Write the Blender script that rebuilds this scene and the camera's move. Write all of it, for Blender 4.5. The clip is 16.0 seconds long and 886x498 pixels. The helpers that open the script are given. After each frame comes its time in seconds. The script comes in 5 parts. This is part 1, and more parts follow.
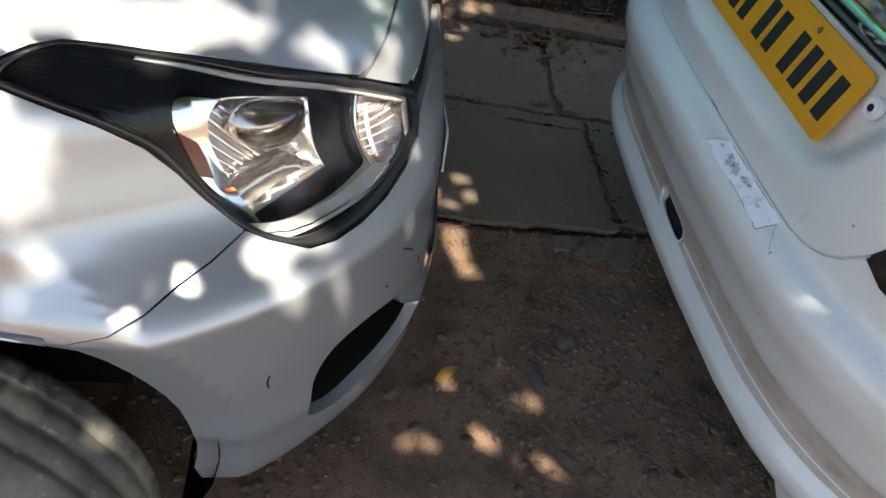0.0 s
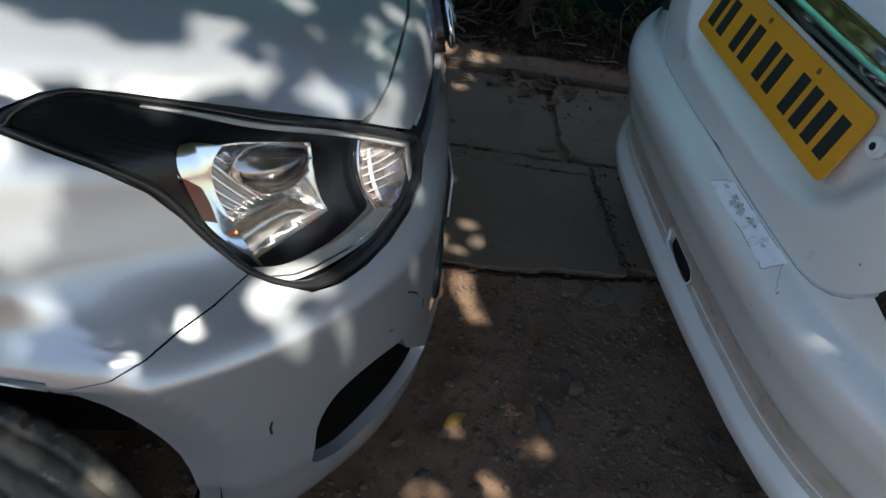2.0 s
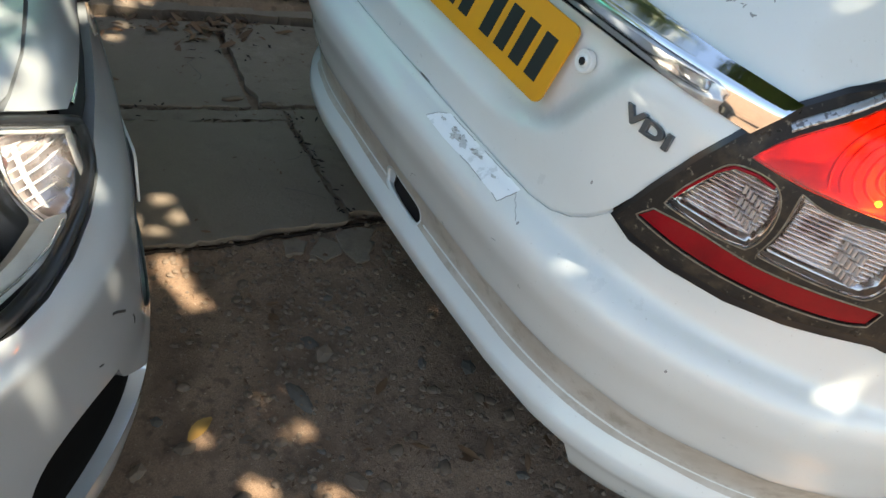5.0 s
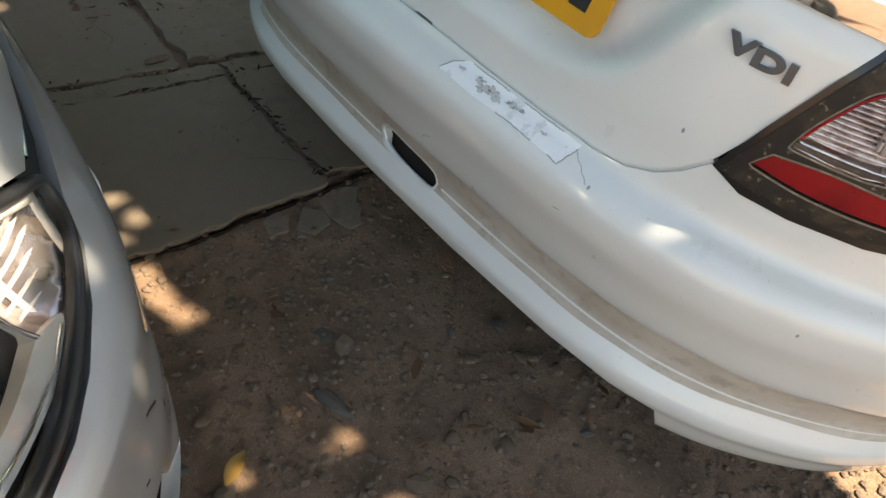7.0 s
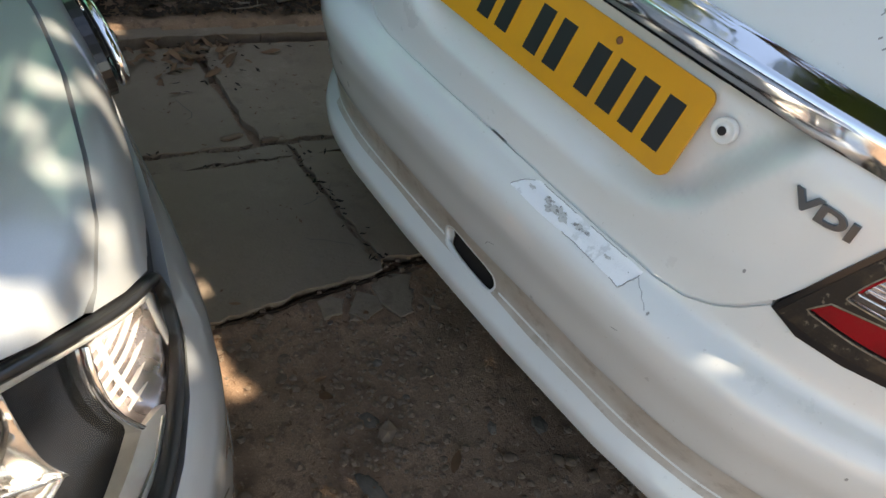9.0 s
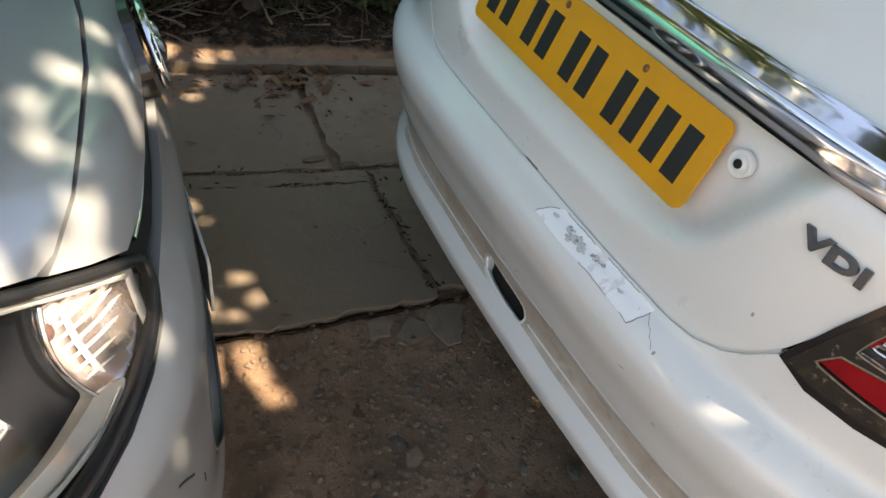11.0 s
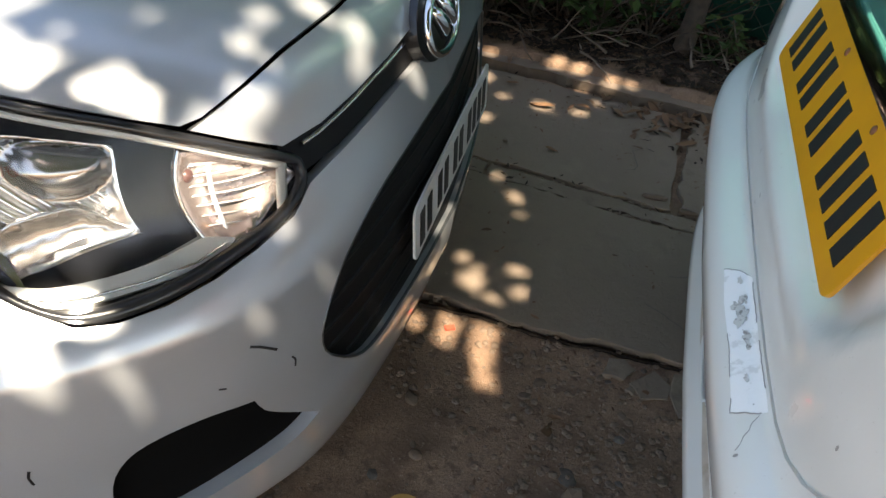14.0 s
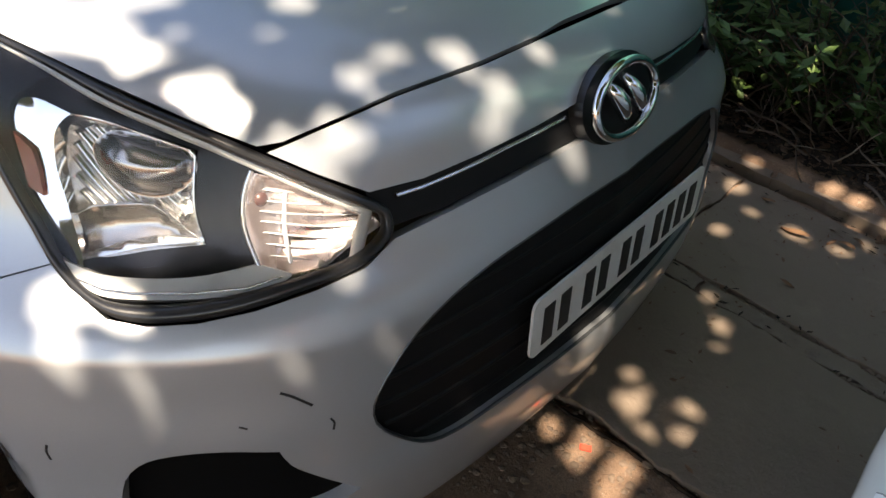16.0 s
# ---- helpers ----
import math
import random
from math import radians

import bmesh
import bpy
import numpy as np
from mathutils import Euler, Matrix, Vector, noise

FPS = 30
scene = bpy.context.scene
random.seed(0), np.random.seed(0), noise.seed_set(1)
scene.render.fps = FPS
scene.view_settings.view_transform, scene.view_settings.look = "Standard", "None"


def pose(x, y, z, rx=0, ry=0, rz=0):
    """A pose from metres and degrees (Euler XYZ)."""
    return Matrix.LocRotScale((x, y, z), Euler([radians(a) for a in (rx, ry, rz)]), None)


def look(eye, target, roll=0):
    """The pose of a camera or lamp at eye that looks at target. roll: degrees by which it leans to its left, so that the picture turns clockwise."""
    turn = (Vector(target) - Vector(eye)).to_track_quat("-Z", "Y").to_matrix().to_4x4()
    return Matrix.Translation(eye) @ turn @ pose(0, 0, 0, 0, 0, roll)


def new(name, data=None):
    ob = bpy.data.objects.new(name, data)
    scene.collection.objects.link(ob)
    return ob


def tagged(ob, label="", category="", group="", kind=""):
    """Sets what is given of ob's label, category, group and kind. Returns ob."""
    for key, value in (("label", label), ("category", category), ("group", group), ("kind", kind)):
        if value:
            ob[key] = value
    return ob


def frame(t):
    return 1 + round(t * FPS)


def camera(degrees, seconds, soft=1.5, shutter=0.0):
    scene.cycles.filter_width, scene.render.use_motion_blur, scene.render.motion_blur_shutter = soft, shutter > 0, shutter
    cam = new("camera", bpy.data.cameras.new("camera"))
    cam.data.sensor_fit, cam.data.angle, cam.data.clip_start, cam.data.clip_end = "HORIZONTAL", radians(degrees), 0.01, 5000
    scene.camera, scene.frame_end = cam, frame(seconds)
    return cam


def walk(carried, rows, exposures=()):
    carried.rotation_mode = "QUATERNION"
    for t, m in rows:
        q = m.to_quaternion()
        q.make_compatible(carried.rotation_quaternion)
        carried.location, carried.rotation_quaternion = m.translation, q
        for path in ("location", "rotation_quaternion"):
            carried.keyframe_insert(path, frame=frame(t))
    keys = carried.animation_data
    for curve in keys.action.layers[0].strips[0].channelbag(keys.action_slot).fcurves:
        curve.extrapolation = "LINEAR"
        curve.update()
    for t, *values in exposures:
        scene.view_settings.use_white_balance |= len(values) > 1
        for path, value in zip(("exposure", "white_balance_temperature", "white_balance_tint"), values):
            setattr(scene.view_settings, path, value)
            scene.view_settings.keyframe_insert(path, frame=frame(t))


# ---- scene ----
cam = camera(60.7, 16.0)
PATH = [
    (0, (-0.07, -1.036, 1.186), (0.273, 0.315, -0.106), 14.1),
    (0.5, (-0.068, -1.036, 1.185), (0.184, 0.344, -0.096), 10.7),
    (1, (-0.065, -1.033, 1.185), (0.169, 0.391, -0.051), 10.1),
    (1.5, (-0.065, -1.03, 1.185), (0.104, 0.415, -0.037), 9.2),
    (2, (-0.058, -1.042, 1.182), (0.245, 0.394, -0.025), 12.0),
    (2.5, (-0.052, -1.06, 1.165), (0.337, 0.377, -0.015), 13.5),
    (3, (-0.046, -1.07, 1.142), (0.578, 0.338, 0.029), 18.0),
    (3.5, (-0.024, -1.052, 1.142), (0.828, 0.33, -0.026), 18.5),
    (4, (-0.028, -0.987, 1.151), (0.973, 0.265, -0.045), 20.6),
    (4.5, (-0.047, -0.946, 1.14), (0.978, 0.296, -0.046), 19.9),
    (4.7, (-0.048, -0.931, 1.134), (0.977, 0.288, -0.076), 19.3),
    (6.8, (-0.05, -0.673, 1.066), (1.055, 0.283, -0.3), 16.1),
    (7, (-0.055, -0.649, 1.062), (1.063, 0.249, -0.332), 15.3),
    (7.5, (-0.089, -0.609, 1.072), (1.126, 0.233, -0.275), 15.8),
    (8, (-0.138, -0.579, 1.089), (1.046, 0.307, -0.258), 17.1),
    (8.5, (-0.136, -0.592, 1.104), (0.976, 0.403, -0.227), 16.7),
    (9, (-0.103, -0.616, 1.117), (1.015, 0.444, -0.159), 17.1),
    (9.2, (-0.09, -0.62, 1.118), (0.973, 0.47, -0.178), 15.7),
    (11.3, (0.038, -0.707, 1.117), (0.874, 0.613, -0.132), 13.3),
    (11.5, (0.061, -0.698, 1.117), (0.876, 0.635, -0.132), 12.8),
    (12, (0.12, -0.676, 1.13), (0.934, 0.705, -0.066), 15.3),
    (12.5, (0.204, -0.672, 1.142), (0.806, 0.781, -0.093), 11.2),
    (13, (0.277, -0.719, 1.133), (0.555, 0.826, -0.106), 10.7),
    (13.5, (0.332, -0.783, 1.124), (0.293, 0.753, -0.157), 10.2),
    (14, (0.361, -0.79, 1.113), (0.085, 0.698, -0.194), 6.7),
    (14.5, (0.394, -0.739, 1.088), (0.006, 0.703, -0.243), 6.3),
    (15, (0.417, -0.674, 1.08), (-0.116, 0.754, -0.215), 6.8),
    (15.5, (0.449, -0.622, 1.072), (-0.258, 0.75, -0.201), 3.7),
    (16, (0.504, -0.608, 1.059), (-0.469, 0.659, -0.144), 4.9),
]
EXPOSURES = [(0, 1.55, 7100, 10), (0.5, 1.35, 6900, 9), (1.0, 1.05, 6450, 7), (2.5, .85, 6400, 8), (3.0, .95, 6550, 7), (3.5, 1.28, 6700, 5), (4.5, 1.98, 7000, 4), (7, 2.0, 8300, 9), (8.5, 1.93, 7500, 8), (9, 1.93, 7950, 10),
             (12.5, 2.23, 8550, 14), (13.5, 2.24, 7950, 12), (14.0, 2.08, 7650, 11), (15.0, 1.77, 7350, 11), (16, 1.71, 7650, 14)]
walk(cam, [(t, look(e, g, r)) for t, e, g, r in PATH], EXPOSURES)


# ---- light ----
SUN_DIR = Vector((0.27, -0.46, 0.82)).normalized()
world = bpy.data.worlds.new("world")
scene.world = world
world.use_nodes = True
wn = world.node_tree.nodes
sky = wn.new("ShaderNodeTexSky")
sky.sky_type, sky.sun_disc = "NISHITA", False
sky.sun_elevation = math.asin(SUN_DIR.z)
sky.sun_rotation = math.atan2(SUN_DIR.x, SUN_DIR.y)
wn["Background"].inputs["Strength"].default_value = 0.11
world.node_tree.links.new(sky.outputs[0], wn["Background"].inputs["Color"])
sun = new("sun", bpy.data.lights.new("sun", "SUN"))
sun.data.energy, sun.data.angle, sun.data.color = 5.0, radians(0.55), (1.0, 0.94, 0.84)
sun.matrix_world = look(SUN_DIR * 20, (0, 0, 0))


# ---- materials ----
def mat(name, color, rough=0.5, metal=0.0, coat=0.0, spots=None, grain=(0, 1.0), bump=(0, 50.0), tint=0.0, rough_var=0.0, spec=0.5):
    """A surface with stains (second colour, scale, amount), fine grain, relief and per-piece variation."""
    m = bpy.data.materials.new(name)
    m.use_nodes = True
    nt, n = m.node_tree, m.node_tree.nodes
    b = n["Principled BSDF"]
    b.inputs["Roughness"].default_value = rough
    b.inputs["Metallic"].default_value = metal
    b.inputs["Coat Weight"].default_value = coat
    b.inputs["Coat Roughness"].default_value = 0.04
    b.inputs["Specular IOR Level"].default_value = spec
    co = n.new("ShaderNodeTexCoord")
    value = n.new("ShaderNodeRGB")
    value.outputs[0].default_value = (*color, 1)
    last = value.outputs[0]

    def noise_at(scale, detail=6.0, rough_n=0.6):
        t = n.new("ShaderNodeTexNoise")
        t.inputs["Scale"].default_value, t.inputs["Detail"].default_value, t.inputs["Roughness"].default_value = scale, detail, rough_n
        nt.links.new(co.outputs["Object"], t.inputs["Vector"])
        return t.outputs["Fac"]

    def blend(a, color_b, fac, how="MIX"):
        x = n.new("ShaderNodeMix")
        x.data_type, x.blend_type = "RGBA", how
        nt.links.new(a, x.inputs[6])
        x.inputs[7].default_value = (*color_b, 1)
        nt.links.new(fac, x.inputs[0])
        return x.outputs[2]

    def ramp(fac, lo, hi, top=1.0):
        r = n.new("ShaderNodeMapRange")
        r.inputs["From Min"].default_value, r.inputs["From Max"].default_value, r.inputs["To Max"].default_value = lo, hi, top
        nt.links.new(fac, r.inputs["Value"])
        return r.outputs["Result"]
    for second, scale, lo, hi, top in (spots or ()):
        last = blend(last, second, ramp(noise_at(scale), lo, hi, top))
    if grain[0]:
        last = blend(last, tuple(c * (1 - grain[0]) for c in color), ramp(noise_at(grain[1], 3.0, 0.7), 0.35, 0.65))
    if tint:
        info = n.new("ShaderNodeObjectInfo")
        last = blend(last, tuple(c * (1 - tint) for c in color), info.outputs["Random"])
    nt.links.new(last, b.inputs["Base Color"])
    if rough_var:
        r = n.new("ShaderNodeMapRange")
        r.inputs["From Min"].default_value, r.inputs["From Max"].default_value = 0.3, 0.7
        r.inputs["To Min"].default_value, r.inputs["To Max"].default_value = max(0.02, rough - rough_var), rough + rough_var
        nt.links.new(noise_at(14.0), r.inputs["Value"])
        nt.links.new(r.outputs["Result"], b.inputs["Roughness"])
    if bump[0]:
        bp = n.new("ShaderNodeBump")
        bp.inputs["Strength"].default_value, bp.inputs["Distance"].default_value = bump[0], 0.004
        nt.links.new(noise_at(bump[1], 8.0, 0.7), bp.inputs["Height"])
        nt.links.new(bp.outputs[0], b.inputs["Normal"])
    return m


def clear(name, color, gloss=0.04, body=None, body_share=0.0, ior=1.5):
    """Thin clear or coloured glass: see-through, with a glossy face."""
    m = bpy.data.materials.new(name)
    m.use_nodes = True
    nt, n = m.node_tree, m.node_tree.nodes
    n.remove(n["Principled BSDF"])
    see, shine, mix, fres = (n.new("ShaderNode" + k) for k in ("BsdfTransparent", "BsdfGlossy", "MixShader", "Fresnel"))
    see.inputs[0].default_value = (*color, 1)
    shine.inputs["Roughness"].default_value = gloss
    fres.inputs["IOR"].default_value = ior
    base = see.outputs[0]
    if body:
        fill, two = n.new("ShaderNodeBsdfDiffuse"), n.new("ShaderNodeMixShader")
        fill.inputs[0].default_value = (*body, 1)
        two.inputs[0].default_value = body_share
        nt.links.new(base, two.inputs[1])
        nt.links.new(fill.outputs[0], two.inputs[2])
        base = two.outputs[0]
    nt.links.new(fres.outputs[0], mix.inputs[0])
    nt.links.new(base, mix.inputs[1])
    nt.links.new(shine.outputs[0], mix.inputs[2])
    nt.links.new(mix.outputs[0], n["Material Output"].inputs[0])
    return m


def glow(name, color, strength):
    m = bpy.data.materials.new(name)
    m.use_nodes = True
    b = m.node_tree.nodes["Principled BSDF"]
    b.inputs["Emission Color"].default_value, b.inputs["Emission Strength"].default_value = (*color, 1), strength
    b.inputs["Base Color"].default_value = (*color, 1)
    return m


SILVER = mat("silver_paint", (0.47, 0.49, 0.51), 0.36, 0.55, 1.0, [((0.40, 0.40, 0.38), 3.0, 0.5, 0.8, 0.35)], (0.05, 900.0), rough_var=0.04)
WHITE = mat("white_paint", (0.78, 0.78, 0.745), 0.34, 0.0, 1.0, [((0.66, 0.64, 0.58), 2.6, 0.45, 0.8, 0.5), ((0.5, 0.47, 0.4), 160.0, 0.66, 0.72, 0.4)], rough_var=0.08)
BLACK = mat("black_plastic", (0.018, 0.018, 0.019), 0.45, spots=[((0.06, 0.055, 0.05), 9.0, 0.5, 0.8, 0.6)], bump=(0.15, 300.0))
DARK = mat("dark_trim", (0.012, 0.012, 0.013), 0.3, coat=0.3)
SMOKE = mat("smoked_bezel", (0.007, 0.008, 0.011), 0.25, 0.0, 0.0, spec=0.12)
CHROME = mat("chrome", (0.82, 0.82, 0.83), 0.07, 1.0, spots=[((0.5, 0.49, 0.46), 30.0, 0.6, 0.8, 0.5)], rough_var=0.03)
MIRROR = mat("lamp_reflector", (0.85, 0.84, 0.83), 0.22, 1.0, rough_var=0.08)
TURN_MIRROR = mat("turn_reflector", (0.60, 0.50, 0.47), 0.26, 0.9, rough_var=0.08, spots=[((0.80, 0.72, 0.70), 40.0, 0.5, 0.6, 0.8)])
TURN_BULB = mat("faded_bulb", (0.09, 0.045, 0.04), 0.35)
LINER = mat("arch_black", (0.004, 0.004, 0.004), 0.95, spec=0.05)
GREYBOWL = mat("grey_mirror_bowl", (0.50, 0.46, 0.44), 0.20, 1.0, spots=[((0.30, 0.26, 0.24), 22.0, 0.5, 0.62, 0.7)])
GRILLE_BLACK = mat("grille_black", (0.006, 0.006, 0.0065), 0.5, bump=(0.1, 200.0), spec=0.22)
BEZEL = mat("satin_bezel", (0.62, 0.62, 0.60), 0.32, 0.15, coat=0.4, spots=[((0.45, 0.44, 0.42), 40.0, 0.5, 0.7, 0.5)])
FROSTED = mat("frosted_border", (0.58, 0.58, 0.56), 0.3, 0.1, coat=0.5, spots=[((0.42, 0.41, 0.39), 60.0, 0.5, 0.7, 0.5)])
AMBER = mat("amber_bulb", (0.28, 0.05, 0.04), 0.2)
COVER = clear("clear_cover", (0.92, 0.93, 0.93), 0.05, (0.80, 0.82, 0.86), 0.006, 1.32)
RED_LENS = clear("red_lens", (0.95, 0.045, 0.03), 0.06, (0.8, 0.02, 0.015), 0.28)
RED_STRIP = mat("red_reflector", (0.27, 0.003, 0.009), 0.25, coat=0.1, spec=0.25, bump=(0.12, 260.0), spots=[((0.14, 0.004, 0.008), 14.0, 0.45, 0.7, 0.7)])
HAZY = clear("hazy_lens", (0.93, 0.91, 0.90), 0.05, (0.5, 0.46, 0.45), 0.04)
FACET = mat("lamp_facets", (0.80, 0.77, 0.76), 0.13, 1.0, bump=(0.15, 30.0), spots=[((0.34, 0.27, 0.27), 25.0, 0.5, 0.6, 0.7)])
RED_FACET = mat("red_lamp_bowl", (0.9, 0.75, 0.72), 0.3, 0.5, bump=(0.5, 110.0))
DUSTY_RIM = mat("dusty_rim", (0.20, 0.15, 0.10), 0.6, spots=[((0.34, 0.29, 0.22), 90.0, 0.5, 0.65, 0.8)])
# lamp's upper border: sky reflection painted as pale colour, with dark speckle
SKY_BORDER = mat("sky_reflection_border", (0.40, 0.41, 0.43), 0.2, 0.5, coat=0.5, spots=[((0.06, 0.05, 0.045), 130.0, 0.52, 0.58, 0.8)])
BRIGHT_FACET = mat("white_facet", (0.85, 0.85, 0.86), 0.2, 0.5)
GRIME = mat("grimy_lamp_frame", (0.026, 0.021, 0.017), 0.38, coat=0.05, rough_var=0.14, spec=0.22, spots=[((0.075, 0.054, 0.035), 30.0, 0.48, 0.66, 0.8), ((0.24, 0.20, 0.15), 110.0, 0.60, 0.68, 0.7)], bump=(0.35, 200.0))
LIT = glow("lit_bulb", (1.0, 0.42, 0.12), 45.0)
YELLOW = mat("plate_yellow", (0.74, 0.34, 0.012), 0.38, coat=0.15, spots=[((0.60, 0.28, 0.02), 12.0, 0.45, 0.75, 0.6)])
PLATE_WHITE = mat("plate_white", (0.72, 0.72, 0.70), 0.4, spots=[((0.5, 0.48, 0.43), 14.0, 0.5, 0.8, 0.7)])
INK = mat("plate_black", (0.015, 0.015, 0.015), 0.5)
BADGE = mat("badge_grey", (0.10, 0.105, 0.11), 0.28, 0.6)
RUST = mat("rusty_screw", (0.22, 0.10, 0.05), 0.7, 0.3)
GROOVE_DUST_SHADE = mat("dust_and_groove_shade", (0.46, 0.395, 0.32), 0.7, spots=[((0.60, 0.55, 0.48), 6.0, 0.42, 0.62, 0.8), ((0.34, 0.28, 0.21), 30.0, 0.52, 0.68, 0.6)])
STICKER = mat("worn_sticker", (0.95, 0.95, 0.95), 0.3, 0.0, spots=[((0.62, 0.62, 0.60), 24.0, 0.56, 0.60, 0.5), ((0.30, 0.29, 0.27), 95.0, 0.69, 0.71, 0.8)], bump=(0.35, 120.0))
FLAKE = mat("flaked_patch", (0.62, 0.61, 0.58), 0.6, spots=[((0.20, 0.18, 0.16), 160.0, 0.52, 0.6, 0.8)])
TORN = mat("torn_sticker_edge", (0.33, 0.32, 0.30), 0.8)
RUBBER = mat("dusty_rubber", (0.085, 0.08, 0.07), 0.85, spots=[((0.22, 0.20, 0.16), 11.0, 0.35, 0.7, 0.9), ((0.33, 0.30, 0.24), 60.0, 0.60, 0.7, 0.7)], bump=(0.5, 120.0))
STEEL = mat("wheel_steel", (0.33, 0.34, 0.35), 0.45, 0.7, spots=[((0.2, 0.18, 0.15), 12.0, 0.45, 0.7, 0.7)])
# brownish slot interior, its partial shadow darkened into the colour
CAVITY = mat("shaded_brown_cavity", (0.035, 0.028, 0.024), 0.9, spec=0.1)
DARKSTONE = mat("dark_stone", (0.10, 0.085, 0.07), 0.9, spots=[((0.15, 0.12, 0.095), 40.0, 0.45, 0.65, 0.7)], bump=(0.5, 200.0))
DIRT = mat("earth", (0.255, 0.158, 0.100), 0.95, spots=[((0.33, 0.215, 0.142), 5.0, 0.45, 0.62, 0.85), ((0.125, 0.076, 0.050), 7.0, 0.50, 0.64, 0.9), ((0.085, 0.054, 0.038), 38.0, 0.54, 0.63, 0.8), ((0.42, 0.33, 0.25), 130.0, 0.60, 0.67, 0.7)], grain=(0.4, 420.0), bump=(1.0, 130.0))
SLAB = mat("stone_slab", (0.235, 0.178, 0.132), 0.92, spots=[((0.135, 0.098, 0.070), 3.5, 0.4, 0.60, 0.95), ((0.36, 0.30, 0.24), 9.0, 0.55, 0.70, 0.7), ((0.085, 0.058, 0.041), 22.0, 0.55, 0.66, 0.8), ((0.36, 0.33, 0.29), 60.0, 0.68, 0.74, 0.5)], grain=(0.25, 260.0), bump=(1.0, 75.0), tint=0.22)
GRAVEL = mat("gravel", (0.165, 0.113, 0.077), 0.9, spots=[((0.25, 0.20, 0.155), 60.0, 0.60, 0.74, 0.7), ((0.10, 0.08, 0.065), 40.0, 0.5, 0.7, 0.7)], bump=(0.4, 300.0), tint=0.4)
LITTER = mat("old_litter", (0.030, 0.021, 0.014), 0.9, spec=0.2, spots=[((0.11, 0.07, 0.04), 14.0, 0.60, 0.72, 0.7), ((0.018, 0.013, 0.010), 30.0, 0.45, 0.65, 0.8)])
DRY_LEAF = mat("dry_leaf", (0.17, 0.088, 0.042), 0.75, spots=[((0.12, 0.06, 0.03), 60.0, 0.45, 0.7, 0.8)], tint=0.5)
BARK = mat("bark", (0.10, 0.075, 0.055), 0.9, spots=[((0.05, 0.038, 0.03), 40.0, 0.45, 0.65, 0.8)], bump=(0.9, 90.0))
LEAF = mat("green_leaf", (0.038, 0.078, 0.016), 0.5, spots=[((0.08, 0.12, 0.026), 9.0, 0.45, 0.7, 0.8)])
CROWN = mat("crown_leaf", (0.05, 0.09, 0.02), 0.55, spots=[((0.09, 0.12, 0.03), 2.0, 0.4, 0.7, 0.8)])
WIRE = mat("rusty_wire", (0.12, 0.10, 0.08), 0.6, 0.3)
TEAL = mat("teal_sheet", (0.008, 0.13, 0.105), 0.55, spots=[((0.02, 0.10, 0.08), 3.0, 0.4, 0.7, 0.8)], bump=(0.3, 20.0))
REDPAINT = mat("red_mark", (0.7, 0.06, 0.03), 0.7)

# ---- shape tools ----
def spline(xs, ys):
    """A smooth curve through knots, without overshoot."""
    xs, ys = np.array(xs, float), np.array(ys, float)
    h, d = np.diff(xs), np.diff(ys) / np.diff(xs)
    m = np.zeros(len(xs))
    m[0], m[-1] = d[0], d[-1]
    for i in range(1, len(xs) - 1):
        if d[i - 1] * d[i] > 0:
            w1, w2 = 2 * h[i] + h[i - 1], h[i] + 2 * h[i - 1]
            m[i] = (w1 + w2) / (w1 / d[i - 1] + w2 / d[i])

    def at(x):
        x = np.asarray(x, float)
        i = np.clip(np.searchsorted(xs, x) - 1, 0, len(h) - 1)
        t = (x - xs[i]) / h[i]
        out = ((1 + 2 * t) * (1 - t) ** 2 * ys[i] + t * (1 - t) ** 2 * h[i] * m[i]
               + t * t * (3 - 2 * t) * ys[i + 1] + t * t * (t - 1) * h[i] * m[i + 1])
        out = np.where(x < xs[0], ys[0] + (x - xs[0]) * m[0], out)
        return np.where(x > xs[-1], ys[-1] + (x - xs[-1]) * m[-1], out)
    return at


class Shell:
    """The skin of a car's end: s runs round the plan from the middle, v up the profile, both about in metres."""
    def __init__(self, plan, profile, middle, forward):
        px, py = zip(*plan)
        steps = np.hypot(np.diff(px), np.diff(py))
        ss = np.concatenate([[0], np.cumsum(steps)])
        self.px, self.py = spline(ss, px), spline(ss, py)
        v, x, z, kx, ky, lift = zip(*profile)
        self.x, self.z, self.kx, self.ky, self.lift = (spline(v, c) for c in (x, z, kx, ky, lift))
        self.middle, self.forward = middle, forward

    def at(self, s, v):
        s, v = np.asarray(s, float), np.asarray(v, float)
        a, side = np.abs(s), np.sign(s)
        px, py = self.px(a), self.py(a)
        x = self.x(v) - self.forward * px * self.kx(v)
        y = self.middle - side * py * self.ky(v)
        z = self.z(v) + self.lift(v) * px
        return np.stack(np.broadcast_arrays(x, y, z), -1)

    def normal(self, s, v, e=2e-3):
        ds = self.at(s + e, v) - self.at(s - e, v)
        dv = self.at(s, v + e) - self.at(s, v - e)
        n = np.cross(ds, dv) * -self.forward
        return n / np.maximum(np.linalg.norm(n, axis=-1, keepdims=True), 1e-9)


def inside(points, poly):
    """Which points lie in the polygon."""
    p, q = np.asarray(points, float), np.asarray(poly, float)
    hit = np.zeros(len(p), bool)
    for (x0, y0), (x1, y1) in zip(q, np.roll(q, -1, 0)):
        cross = (y0 > p[:, 1]) != (y1 > p[:, 1])
        hit ^= cross & (p[:, 0] < (x1 - x0) * (p[:, 1] - y0) / (y1 - y0 + 1e-12) + x0)
    return hit


